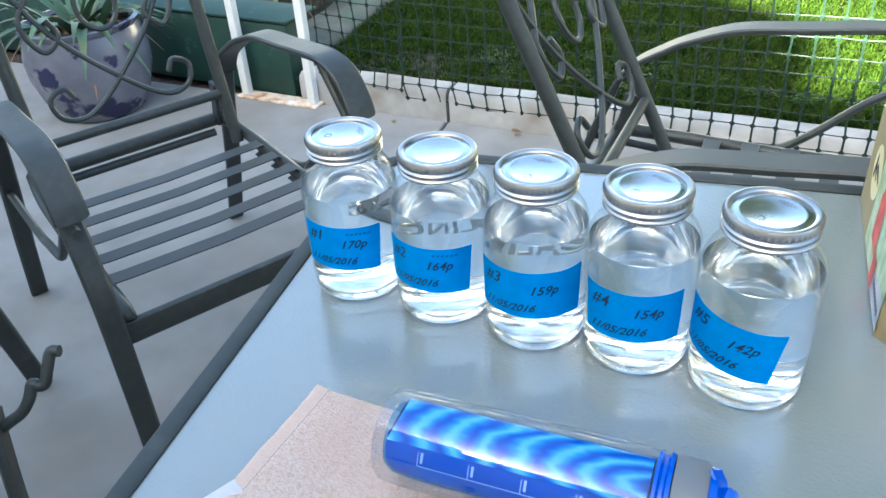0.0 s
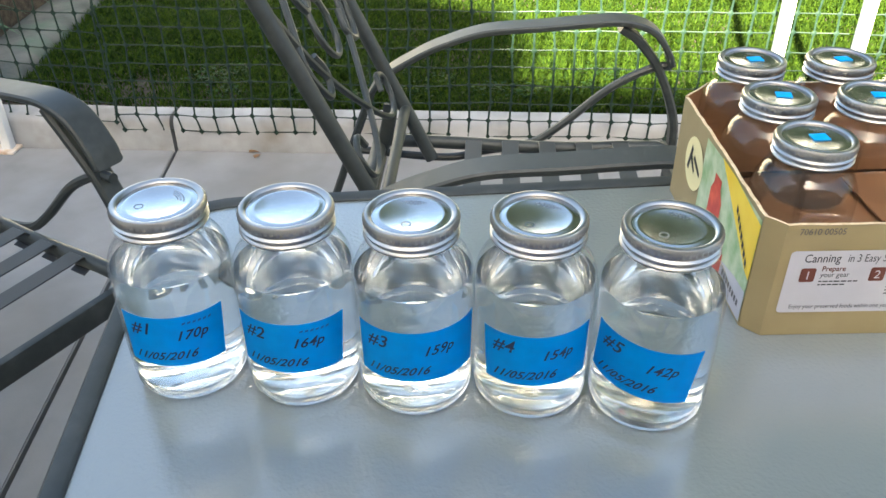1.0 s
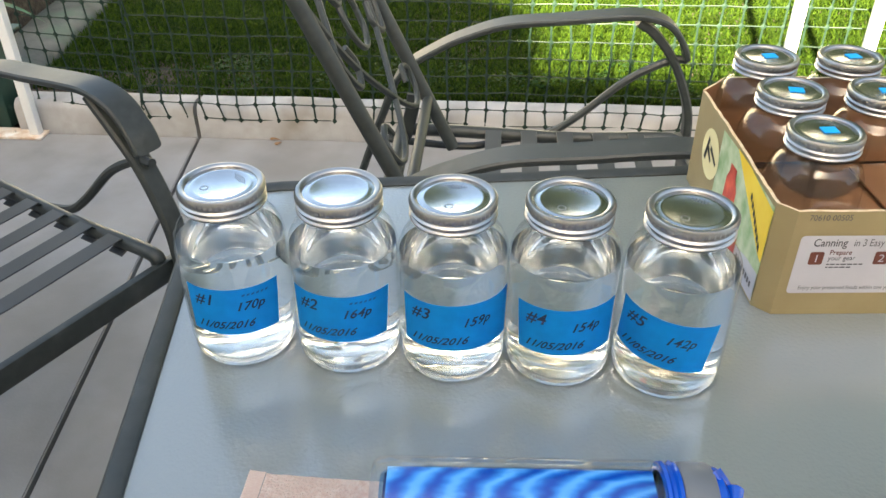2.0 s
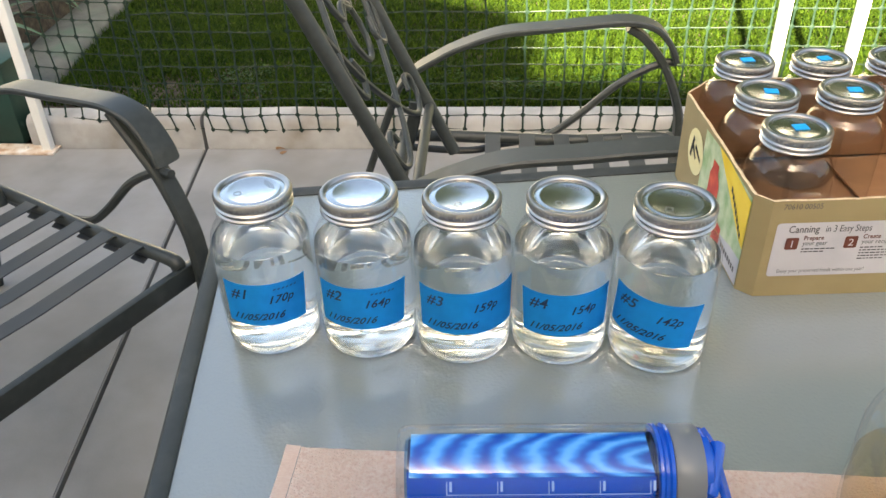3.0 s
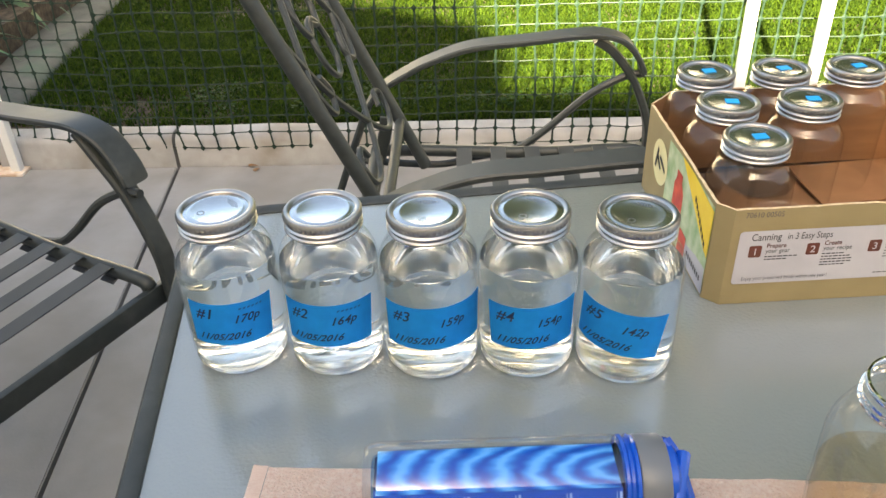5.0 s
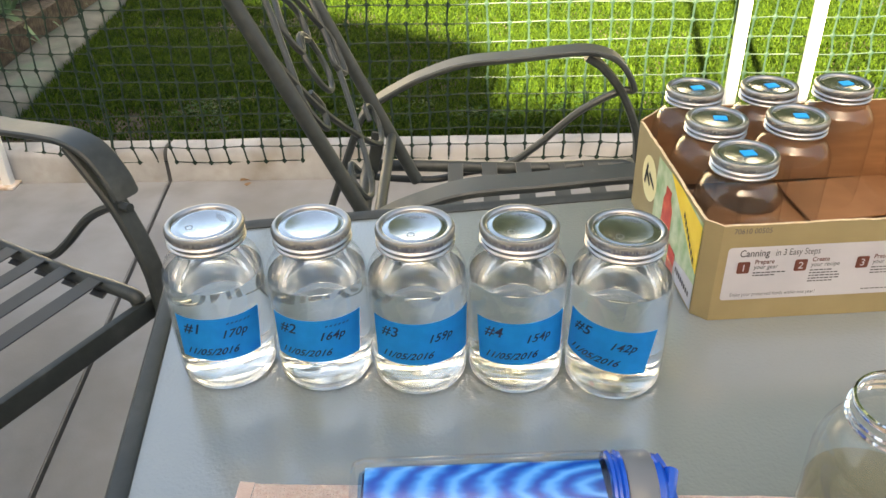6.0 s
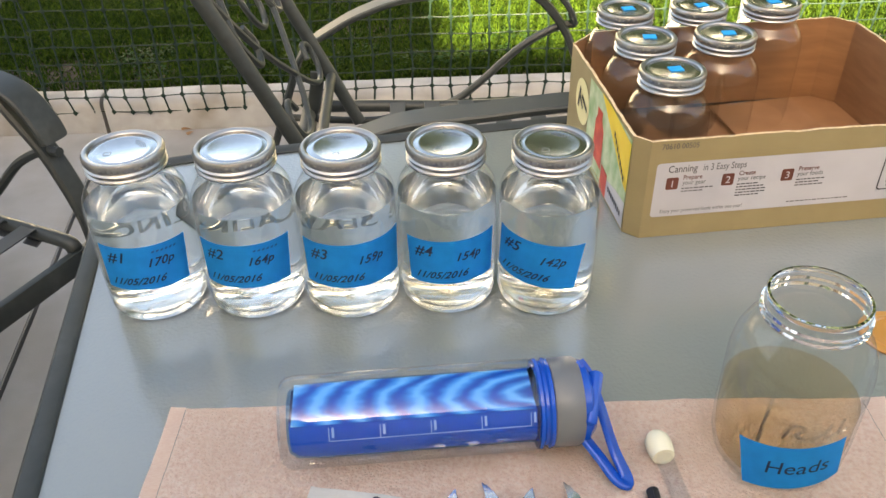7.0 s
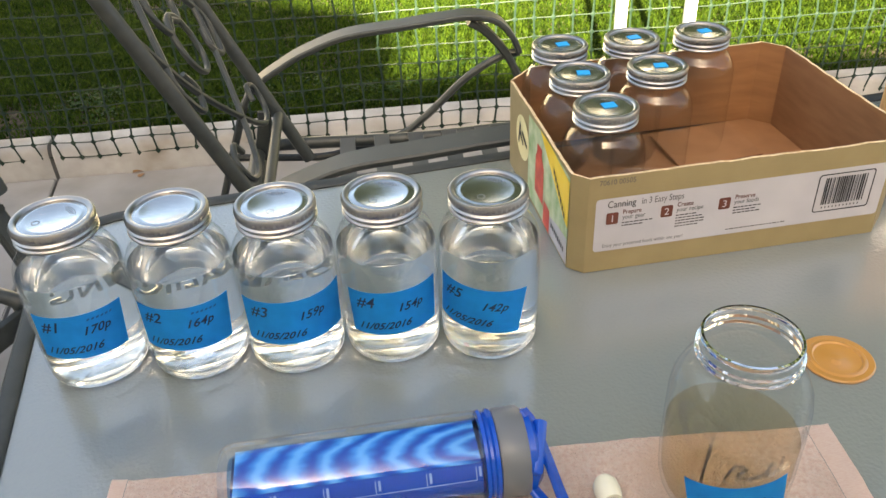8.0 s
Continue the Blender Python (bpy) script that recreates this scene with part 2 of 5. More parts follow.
M_HEM = grain(material("towel_hem", (0.80, 0.58, 0.47), 0.9), [(0.84, 0.64, 0.54), (0.92, 0.76, 0.66)], 300, 3, stretch=(1, 4, 1), bump=0.5, bump_scale=600, depth=0.001)
M_GREYCAP = material("grey_plastic", (0.13, 0.14, 0.15), 0.38)
M_BLUEPL = material("blue_plastic", (0.0, 0.065, 0.43), 0.25, Coat_Weight=0.2)
M_MARK = material("scale_print", (0.22, 0.34, 0.62), 0.5)
M_CHROME = grain(material("chrome", (0.82, 0.82, 0.83), 0.09, 1.0), [(0.78, 0.78, 0.79), (0.86, 0.86, 0.87)], 60, 3, rough=(0.06, 0.14), bump=0.15, bump_scale=28, depth=0.002)
M_SATIN = grain(material("satin_steel", (0.7, 0.7, 0.7), 0.3, 1.0), [(0.62, 0.62, 0.62), (0.74, 0.74, 0.74)], 80, 3, rough=(0.22, 0.38))
M_RUBBER = material("black_rubber", (0.014, 0.014, 0.015), 0.5)
M_PAPER = grain(material("paper_towel", (0.82, 0.82, 0.80), 0.9), [(0.78, 0.78, 0.76), (0.85, 0.85, 0.83)], 120, 4, bump=0.4, bump_scale=300, depth=0.0008)
M_AMBER = material("amber_plastic", (0.47, 0.215, 0.03), 0.35, Transmission_Weight=0.15, Subsurface_Weight=0.0)
M_WOOD = grain(material("pine_board", (0.58, 0.33, 0.13), 0.5), [(0.38, 0.20, 0.07), (0.47, 0.27, 0.11), (0.52, 0.33, 0.15)], 10, 6, stretch=(1, 9, 9), bump=0.15, depth=0.0006)
M_PLY = grain(material("plywood_edge", (0.45, 0.26, 0.1), 0.7), [(0.36, 0.19, 0.07), (0.52, 0.32, 0.14)], 14, 4, stretch=(1, 1, 14))
M_POT = grain(material("glazed_pot", (0.46, 0.47, 0.55), 0.25), [(0.125, 0.128, 0.158), (0.185, 0.188, 0.22)], 9, 4, second=(7.5, (0.025, 0.025, 0.07), 0.56, 0.60))
M_ALOE = grain(material("aloe_leaf", (0.12, 0.22, 0.12), 0.45), [(0.035, 0.075, 0.035), (0.065, 0.12, 0.06), (0.12, 0.145, 0.06)], 9, 4, by_object=0.25)
M_DRYLEAF = grain(material("dry_leaf", (0.25, 0.14, 0.07), 0.8), [(0.17, 0.09, 0.04), (0.33, 0.2, 0.1)], 15, 4)
M_WEED = material("weed_leaf", (0.05, 0.12, 0.04), 0.6, Specular_IOR_Level=0.2)
M_TREELEAF = material("tree_leaf", (0.05, 0.10, 0.025), 0.7, Specular_IOR_Level=0.2)
M_BARK = grain(material("bark", (0.13, 0.09, 0.06), 0.9), [(0.08, 0.055, 0.035), (0.18, 0.13, 0.09)], 20, 6, bump=0.8, depth=0.01)


def glassy(name, colour, ior, rough=0.0, **more):
    return material(name, colour, rough, 0.0, Transmission_Weight=1.0, IOR=ior, **more)



def thin_glass(name, tint, ior, rough):
    """A thin clear wall: straight through, mirror gloss rising towards the edges."""
    m = bpy.data.materials.new(name)
    m.use_nodes = True
    t = m.node_tree
    t.nodes.remove(t.nodes["Principled BSDF"])
    clear, gloss, mix, face = (t.nodes.new(k) for k in ("ShaderNodeBsdfTransparent", "ShaderNodeBsdfGlossy", "ShaderNodeMixShader", "ShaderNodeLayerWeight"))
    clear.inputs[0].default_value = (*tint, 1)
    gloss.inputs["Roughness"].default_value = rough
    face.inputs[0].default_value = 0.5
    low = 1.2 * ((ior - 1) / (ior + 1)) ** 2
    power, scale = t.nodes.new("ShaderNodeMath"), t.nodes.new("ShaderNodeMapRange")
    power.operation, power.inputs[1].default_value = "POWER", 5.0
    scale.inputs[3].default_value, scale.inputs[4].default_value = low, 0.6
    t.links.new(face.outputs["Facing"], power.inputs[0])
    t.links.new(power.outputs[0], scale.inputs[0])
    t.links.new(scale.outputs[0], mix.inputs[0])
    t.links.new(clear.outputs[0], mix.inputs[1])
    t.links.new(gloss.outputs[0], mix.inputs[2])
    t.links.new(mix.outputs[0], t.nodes["Material Output"].inputs[0])
    return m


M_GLASS = thin_glass("jar_glass", (0.982, 0.985, 0.983), 1.5, 0.015)
M_REALGLASS = glassy("heavy_jar_glass", (0.93, 0.945, 0.93), 1.45)
M_PRESSED = thin_glass("pressed_glass_letters", (0.58, 0.60, 0.59), 1.8, 0.05)
M_WATER = glassy("clear_spirit", (0.965, 0.975, 0.965), 1.34)
M_HEADS = thin_glass("straw_spirit", (0.95, 0.885, 0.76), 1.34, 0.03)
M_SHELL = thin_glass("clear_acrylic", (0.96, 0.965, 0.975), 1.7, 0.03)
def half_clear(m, share, tint):
    """Let part of the light pass straight on."""
    t = m.node_tree
    clear, mix = t.nodes.new("ShaderNodeBsdfTransparent"), t.nodes.new("ShaderNodeMixShader")
    clear.inputs[0].default_value = (*tint, 1)
    mix.inputs[0].default_value = 1 - share
    t.links.new(clear.outputs[0], mix.inputs[1])
    t.links.new(t.nodes["Principled BSDF"].outputs[0], mix.inputs[2])
    t.links.new(mix.outputs[0], t.nodes["Material Output"].inputs[0])


half_clear(M_WATER, 0.05, (0.97, 0.975, 0.97))
M_TUBING = material("milky_tubing", (0.93, 0.94, 0.96), 0.3)
half_clear(M_TUBING, 0.67, (1, 1, 1))
M_WAND = thin_glass("clear_tube", (0.97, 0.975, 0.98), 1.35, 0.05)
M_BULB = material("ivory_rubber", (0.72, 0.70, 0.55), 0.4, Subsurface_Weight=0.0)

# blue see-through inner bottle; its rippled water has pale reflected crescents painted in
M_BLUEIN = thin_glass("blue_inner_bottle", (0.50, 0.76, 0.97), 1.12, 0.08)
M_BLUEWATER = material("blue_lit_water", (0.0, 0.105, 0.50), 0.12, 0.0, Coat_Weight=0.3, Coat_Roughness=0.03, Specular_IOR_Level=0.3)
M_GLINTS = material("water_painted_glints", (0.0, 0.2, 0.7), 0.3, 0.0, Specular_IOR_Level=0.15)
t = M_GLINTS.node_tree
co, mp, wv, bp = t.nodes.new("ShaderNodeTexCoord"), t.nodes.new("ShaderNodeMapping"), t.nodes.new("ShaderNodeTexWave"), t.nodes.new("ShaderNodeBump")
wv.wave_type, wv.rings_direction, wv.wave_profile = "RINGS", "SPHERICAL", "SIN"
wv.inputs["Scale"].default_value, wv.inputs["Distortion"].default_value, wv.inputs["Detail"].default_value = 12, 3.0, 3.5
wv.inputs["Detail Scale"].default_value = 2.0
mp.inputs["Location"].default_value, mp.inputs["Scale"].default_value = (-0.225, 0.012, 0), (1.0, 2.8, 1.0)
# pale ramp stops stand in for sky reflected in the ripples
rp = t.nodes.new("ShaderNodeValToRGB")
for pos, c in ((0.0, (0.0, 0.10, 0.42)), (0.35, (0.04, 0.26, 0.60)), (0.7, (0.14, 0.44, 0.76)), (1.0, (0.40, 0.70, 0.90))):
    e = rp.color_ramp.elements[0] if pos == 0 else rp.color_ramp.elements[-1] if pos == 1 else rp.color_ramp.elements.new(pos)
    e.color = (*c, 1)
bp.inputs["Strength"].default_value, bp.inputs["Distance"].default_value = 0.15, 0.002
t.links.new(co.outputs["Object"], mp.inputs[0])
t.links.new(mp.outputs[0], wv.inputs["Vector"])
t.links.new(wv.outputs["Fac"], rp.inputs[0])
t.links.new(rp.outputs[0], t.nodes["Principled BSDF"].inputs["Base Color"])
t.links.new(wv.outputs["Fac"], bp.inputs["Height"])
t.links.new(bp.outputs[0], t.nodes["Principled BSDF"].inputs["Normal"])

# pebbled, frosted table glass
M_TABLE = material("pebbled_glass", (0.235, 0.262, 0.254), 0.2, 0.0, Transmission_Weight=0.15, IOR=1.5, Coat_Weight=1.0, Coat_Roughness=0.02, Coat_IOR=1.95)
t = M_TABLE.node_tree
co, n1, n2 = t.nodes.new("ShaderNodeTexCoord"), t.nodes.new("ShaderNodeTexNoise"), t.nodes.new("ShaderNodeTexNoise")
n1.inputs["Scale"].default_value, n1.inputs["Detail"].default_value = 240, 1.5
n2.inputs["Scale"].default_value, n2.inputs["Detail"].default_value = 6, 3
bp = t.nodes.new("ShaderNodeBump")
bp.inputs["Strength"].default_value, bp.inputs["Distance"].default_value = 0.8, 0.001
mr = t.nodes.new("ShaderNodeMapRange")
mr.inputs[3].default_value, mr.inputs[4].default_value = 0.12, 0.26
for n in (n1, n2):
    t.links.new(co.outputs["Object"], n.inputs["Vector"])
t.links.new(n1.outputs[0], bp.inputs["Height"])
t.links.new(n2.outputs[0], mr.inputs[0])
t.links.new(mr.outputs[0], t.nodes["Principled BSDF"].inputs["Roughness"])
t.links.new(bp.outputs[0], t.nodes["Principled BSDF"].inputs["Normal"])
soft = t.nodes.new("ShaderNodeBump")
soft.inputs["Strength"].default_value, soft.inputs["Distance"].default_value = 0.26, 0.001
t.links.new(n1.outputs[0], soft.inputs["Height"])
t.links.new(soft.outputs[0], t.nodes["Principled BSDF"].inputs["Coat Normal"])


def leafy(m, lo, hi):
    """Blade and leaf colour that differs from leaf to leaf, with light coming through."""
    t = m.node_tree
    b = t.nodes["Principled BSDF"]
    ge, rp = t.nodes.new("ShaderNodeNewGeometry"), t.nodes.new("ShaderNodeValToRGB")
    rp.color_ramp.elements[0].color, rp.color_ramp.elements[1].color = (*lo, 1), (*hi, 1)
    t.links.new(ge.outputs["Random Per Island"], rp.inputs[0])
    t.links.new(rp.outputs[0], b.inputs["Base Color"])
    tr, mx = t.nodes.new("ShaderNodeBsdfTranslucent"), t.nodes.new("ShaderNodeMixShader")
    t.links.new(rp.outputs[0], tr.inputs[0])
    mx.inputs[0].default_value = 0.4
    t.links.new(b.outputs[0], mx.inputs[1])
    t.links.new(tr.outputs[0], mx.inputs[2])
    t.links.new(mx.outputs[0], t.nodes["Material Output"].inputs[0])


leafy(M_GRASS, (0.008, 0.024, 0.002), (0.043, 0.075, 0.004))
leafy(M_WEED, (0.014, 0.042, 0.008), (0.034, 0.075, 0.018))
leafy(M_TREELEAF, (0.010, 0.018, 0.007), (0.022, 0.034, 0.012))

# ---- ground, patio, kerb, lawn ----
def kerb_y(x):
    return 1.836 + 0.055 * x


ground = part("ground", box(-300, 300, -300, 300, -0.4, -0.03), M_SOIL)
tagged(ground, "bare brown soil under the patio and lawn", "ground", kind="structure")

# patio slabs, with an open joint between them
patio = thing("floor", pose(0, 0, 0), "grey broom-finished concrete patio with open joints", "floor", kind="structure")


def joint_x(y):
    return -1.043 - (1.783 - y) * -0.1448


def patio_slab(left, right, y0, y1):
    bm = bmesh.new()
    corners = [(left(y0), y0), (right(y0), y0), (right(y1), y1), (left(y1), y1)]
    lo = [bm.verts.new((x, y if k < 2 else kerb_y(x) - 0.008, -0.1)) for k, (x, y) in enumerate(corners)]
    hi = [bm.verts.new((x, y if k < 2 else kerb_y(x) - 0.008, 0.0)) for k, (x, y) in enumerate(corners)]
    bm.faces.new(lo[::-1])
    bm.faces.new(hi)
    for i in range(4):
        bm.faces.new((lo[i], lo[(i + 1) % 4], hi[(i + 1) % 4], hi[i]))
    top = [e for e in bm.edges if all(v.co.z > -0.01 for v in e.verts)]
    bmesh.ops.bevel(bm, geom=top, offset=0.003, segments=2, affect="EDGES")
    return bm


part("concrete_slab", patio_slab(lambda y: -6.0, lambda y: joint_x(y) - 0.005, -4.0, 1.8), M_CONCRETE, patio)
part("concrete_slab", patio_slab(lambda y: joint_x(y) + 0.005, lambda y: 2.0 + joint_x(y) + 1.0, -4.0, 1.8), M_CONCRETE, patio)
part("concrete_slab", patio_slab(lambda y: 2.01 + joint_x(y) + 1.0, lambda y: 7.0, -4.0, 1.8), M_CONCRETE, patio)

# kerb in lengths, rounded on top, chipped a little
KERB_H, KERB_D = 0.112, 0.105


def kerb_piece(length):
    sec = [(0.0, -0.05), (0.0, 0.085), (0.006, 0.101), (0.022, KERB_H), (KERB_D - 0.02, KERB_H), (KERB_D, KERB_H - 0.015), (KERB_D, -0.05)]
    bm = bmesh.new()
    n = max(2, int(length / 0.05))
    rows = []
    for i in range(n + 1):
        x = length * i / n
        rows.append([bm.verts.new((x, a + 0.0025 * noise.noise((x * 6, b * 9, a * 9)), b + 0.003 * noise.noise((x * 5, 3 + a * 9, 1)))) for a, b in sec])
    for a, b in zip(rows, rows[1:]):
        for i in range(len(sec) - 1):
            bm.faces.new((a[i], b[i], b[i + 1], a[i + 1]))
    bm.faces.new(rows[0])
    bm.faces.new(rows[-1][::-1])
    bmesh.ops.recalc_face_normals(bm, faces=bm.faces[:])
    return bm


kerb = thing("kerb", pose(0, 0, 0), "pale weathered concrete kerb edging the lawn", "kerb", kind="structure")
KA = math.degrees(math.atan(0.055))
for x0, x1 in ((-1.66, -1.052), (-1.040, 0.95), (0.96, 2.95), (2.96, 4.9)):
    part("kerb_length", kerb_piece(x1 - x0), M_KERB, kerb, m=pose(x0, kerb_y(x0), 0, 0, 0, KA))

# side border running back from the kerb's left end
border = thing("kerb_border", pose(-1.70, 1.99, 0, 0, 0, 97.8), "grey concrete border between lawn and planting bed", "kerb", kind="structure")
part("border_length", moved(kerb_piece(3.4), Matrix.Diagonal((1, 2.3, 1.2, 1))), M_BORDER, border)

lawn_bed = part("lawn_soil", box(-1.72, 9, 0, 8.0, -0.05, 0.085), M_SOIL, m=pose(0, kerb_y(0) + 0.10, 0, 0, 0, KA))
tagged(lawn_bed, "dark soil under the lawn", "soil", kind="structure")

# green-painted raised bed wall beside the post, with soil behind
bed = thing("raised_bed", pose(0, 0, 0), "low raised bed wall painted dark green", "planter bed", kind="structure")
part("bed_wall", box(-4.6, -1.70, 1.76, 1.90, 0, 0.285, 0.012), M_GREEN, bed)
part("bed_coping", box(-4.6, -1.69, 1.755, 1.96, 0.288, 0.300, 0.005), M_GREEN, bed)
part("bed_soil", box(-4.6, -2.02, 1.97, 7.0, -0.02, 0.24), M_SOIL, bed)

# unseen house blocks behind, added to shade patio and lawn; garden walls around
house = thing("wall_house", pose(0, 0, 0), "unseen plain stucco house wall, added to shade patio and lawn", "wall", kind="structure")
part("wall_face", box(-1.1, 9, -5.2, -3.64, -0.02, 4.0), M_WALL, house)
# top edge stepped so that its shadow ends where the lawn turns bright
part("wall_wing", moved(prism([(-0.624, -0.02), (-0.624, 3.66), (-0.78, 3.95), (-1.5, 4.22), (-4.0, 5.1), (-8.0, 5.1), (-8.0, -0.02)], 2.83, 5.2), pose(0, 0, 0, 90, 0, 0)), M_WALL, house, "unseen gabled block, its outline set to shade the lawn", smooth=False)
for n, b in (("wall_back", (-9, 10, 9.0, 9.2, 0, 1.9)), ("wall_left", (-8.2, -8.0, -4.3, 9.2, 0, 1.9)), ("wall_right", (9.0, 9.2, -4.3, 9.2, 0, 1.9))):
    tagged(part(n, box(*b), M_WALL), "plain stucco garden wall", "wall", kind="structure")

# lawn of single blades, thicker tufts here and there
def grass_blades(name, n, x0, x1, y0, y1, h0, h1):
    rng = np.random.default_rng(5)
    x, y = rng.uniform(x0, x1, n), rng.uniform(y0, y1, n)
    patch = np.array([noise.noise((a * 1.7, b * 1.7, 4.0)) + 0.5 * noise.noise((a * 6, b * 6, 9.0)) for a, b in zip(x, y)])
    keep = rng.uniform(-0.9, 0.2, n) < patch + 0.25
    x, y, patch = x[keep], y[keep], patch[keep]
    keep = (y > 1.836 + 0.055 * x + 0.115) & (x > -1.71 - 0.137 * (y - 1.99) + 0.01)
    x, y, patch = x[keep], y[keep], patch[keep]
    n = len(x)
    h = rng.uniform(h0, h1, n) * (1 + 0.5 * np.clip(patch, -0.6, 0.8))
    a, lean = rng.uniform(0, 2 * np.pi, n), rng.uniform(0.2, 1.5, n) * h
    w = rng.uniform(0.0018, 0.0036, n)
    base = np.stack([x, y, np.full(n, 0.083)], 1)
    side = np.stack([-np.sin(a), np.cos(a), np.zeros(n)], 1) * w[:, None]
    way = np.stack([np.cos(a), np.sin(a), np.zeros(n)], 1)
    up = np.array([0, 0, 1.0])
    mid = base + way * (lean * 0.3)[:, None] + up * (h * 0.6)[:, None]
    tip = base + way * lean[:, None] + up * h[:, None]
    co = np.stack([base - side, base + side, mid - side * 0.9, mid + side * 0.9, tip], 1).reshape(-1, 3)
    k = np.arange(n)[:, None] * 5
    tri = np.concatenate([k + [0, 1, 3], k + [0, 3, 2], k + [2, 3, 4]], 1).reshape(-1, 3)
    me = bpy.data.meshes.new(name)
    me.from_pydata(co, [], tri.tolist())
    me.materials.append(M_GRASS)
    return new(name, me)


tagged(grass_blades("lawn_grass", 300000, -2.1, 3.0, 1.9, 4.6, 0.014, 0.040), "short green lawn, bright where the sun falls", "grass", kind="stuff")

# low broad-leaved weeds by the kerb
def lawn_weeds(name, n, seed):
    rng = np.random.default_rng(seed)
    k = rng.integers(0, 26, n)
    cx, cy = rng.uniform(-1.05, 0.6, 26), rng.uniform(0.03, 0.34, 26)
    x, y = cx[k] + rng.normal(0, 0.035, n), cy[k] + rng.normal(0, 0.022, n)
    y = 1.836 + 0.055 * x + 0.13 + np.abs(y)
    p = np.stack([x, y, rng.uniform(0.095, 0.135, n)], 1)
    a, tip = rng.uniform(0, 2 * np.pi, n), rng.uniform(-0.3, 0.6, n)
    size = rng.uniform(0.007, 0.014, n)[:, None]
    d = np.stack([np.cos(a), np.sin(a), tip], 1) * size
    w = np.stack([-np.sin(a), np.cos(a), np.zeros(n)], 1) * size * 0.45
    co = np.stack([p, p + d * 0.5 + w, p + d, p + d * 0.5 - w], 1).reshape(-1, 3)
    me = bpy.data.meshes.new(name)
    me.from_pydata(co, [], (np.arange(n)[:, None] * 4 + [0, 1, 2, 3]).tolist())
    me.materials.append(M_WEED)
    return new(name, me)


tagged(lawn_weeds("lawn_weeds", 1500, 21), "low broad-leaved weeds in the lawn by the kerb", "weeds", kind="stuff")

# ---- white post pairs ----
def post_pair(x, y, gap, turn):
    p = thing("porch_post", pose(x, y, 0, 0, 0, turn), "pair of thin white metal porch uprights on a rusty base plate", "post", "porch posts")
    part("base_plate", box(-0.03, gap + 0.03, -0.035, 0.035, 0, 0.009, 0.002), M_RUST, p, "rust-stained base plate")
    for k in (0, gap):
        part("upright", box(k - 0.0155, k + 0.0155, -0.0155, 0.0155, 0.009, 1.30, 0.002), M_WHITE, p)
    for k in (0.08, gap - 0.08):
        part("bolt", moved(lathe([(0, 0.017), (0.006, 0.017), (0.007, 0.009), (0.007, 0.0)], 6), pose(k, 0, 0)), M_RUST, p)
    return p


post_pair(-1.90, 1.715, 0.31, 1.5)
post_pair(0.79, 1.80, 0.22, 3.0)

# ---- plastic net ----
def net(name, path, z0, rows, cell, seed, label):
    """A square-meshed net hung along a line on the ground."""
    rng = random.Random(seed)
    length = sum((b - a).length for a, b in zip(path, path[1:]))
    n = int(length / cell)
    pts = []
    for i in range(n + 1):
        d = min(i * cell, length - 1e-6)
        for a, b in zip(path, path[1:]):
            if d <= (b - a).length:
                base = a.lerp(b, d / (b - a).length)
                across = Vector((-(b - a).y, (b - a).x, 0)).normalized()
                break
            d -= (b - a).length
        col = []
        for j in range(rows):
            sag = 0.006 * noise.noise((i * 0.23, j * 0.3, seed))
            out = 0.012 * noise.noise((i * 0.31, j * 0.25, seed + 7)) + (0.012 if j == 0 else 0)
            col.append(base + across * out + Vector((rng.uniform(-0.003, 0.003) + 0.01 * noise.noise((i * 0.2, j * 0.5, seed + 3)), 0, z0 + j * cell * 0.93 + sag + rng.uniform(-0.002, 0.002))))
        pts.append(col)
    bm = bmesh.new()

    def strand(a, b, w):
        d = (b - a).normalized()
        s = d.cross(Vector((0.05, 1, 0.03))).normalized() * w
        u = s.cross(d).normalized() * w * 0.6
        r = [[bm.verts.new(p + s * k + u * q) for k, q in ((-1, 0), (0, -1), (1, 0), (0, 1))] for p in (a, b)]
        for i in range(4):
            bm.faces.new((r[0][i], r[0][(i + 1) % 4], r[1][(i + 1) % 4], r[1][i]))

    for i in range(n + 1):
        for j in range(rows):
            p = pts[i][j]
            if i < n and rng.random() > 0.004:
                strand(p, pts[i + 1][j], 0.0019)
            if j + 1 < rows and rng.random() > 0.004:
                strand(p, pts[i][j + 1], 0.0031)
            k = 0.0105
            v = [bm.verts.new(p + Vector(q)) for q in ((-k, 0, 0), (0, -0.002, -k), (k, 0, 0), (0, -0.002, k), (0, -0.0035, 0), (0, 0.0035, 0))]
            for a, b in ((0, 1), (1, 2), (2, 3), (3, 0)):
                bm.faces.new((v[a], v[b], v[4]))
                bm.faces.new((v[b], v[a], v[5]))
    ob = part(name, bm, M_NET, smooth=False)
    return tagged(ob, label, "net fence", kind="stuff")


net("garden_net", [Vector((-1.20, kerb_y(-1.20) - 0.012, 0)), Vector((4.2, kerb_y(4.2) - 0.012, 0))], 0.068, 13, 0.062, 3, "dark green square plastic net hung along the kerb")
net("garden_net", [Vector((-1.21, kerb_y(-1.21) - 0.01, 0)), Vector((-1.635, 1.79, 0))], 0.105, 13, 0.062, 11, "dark green square plastic net tied to the white post")

# ---- table ----
TURN = 11.0
TX0, TX1, TY0, TY1 = -0.296, 1.36, -0.70, 0.338

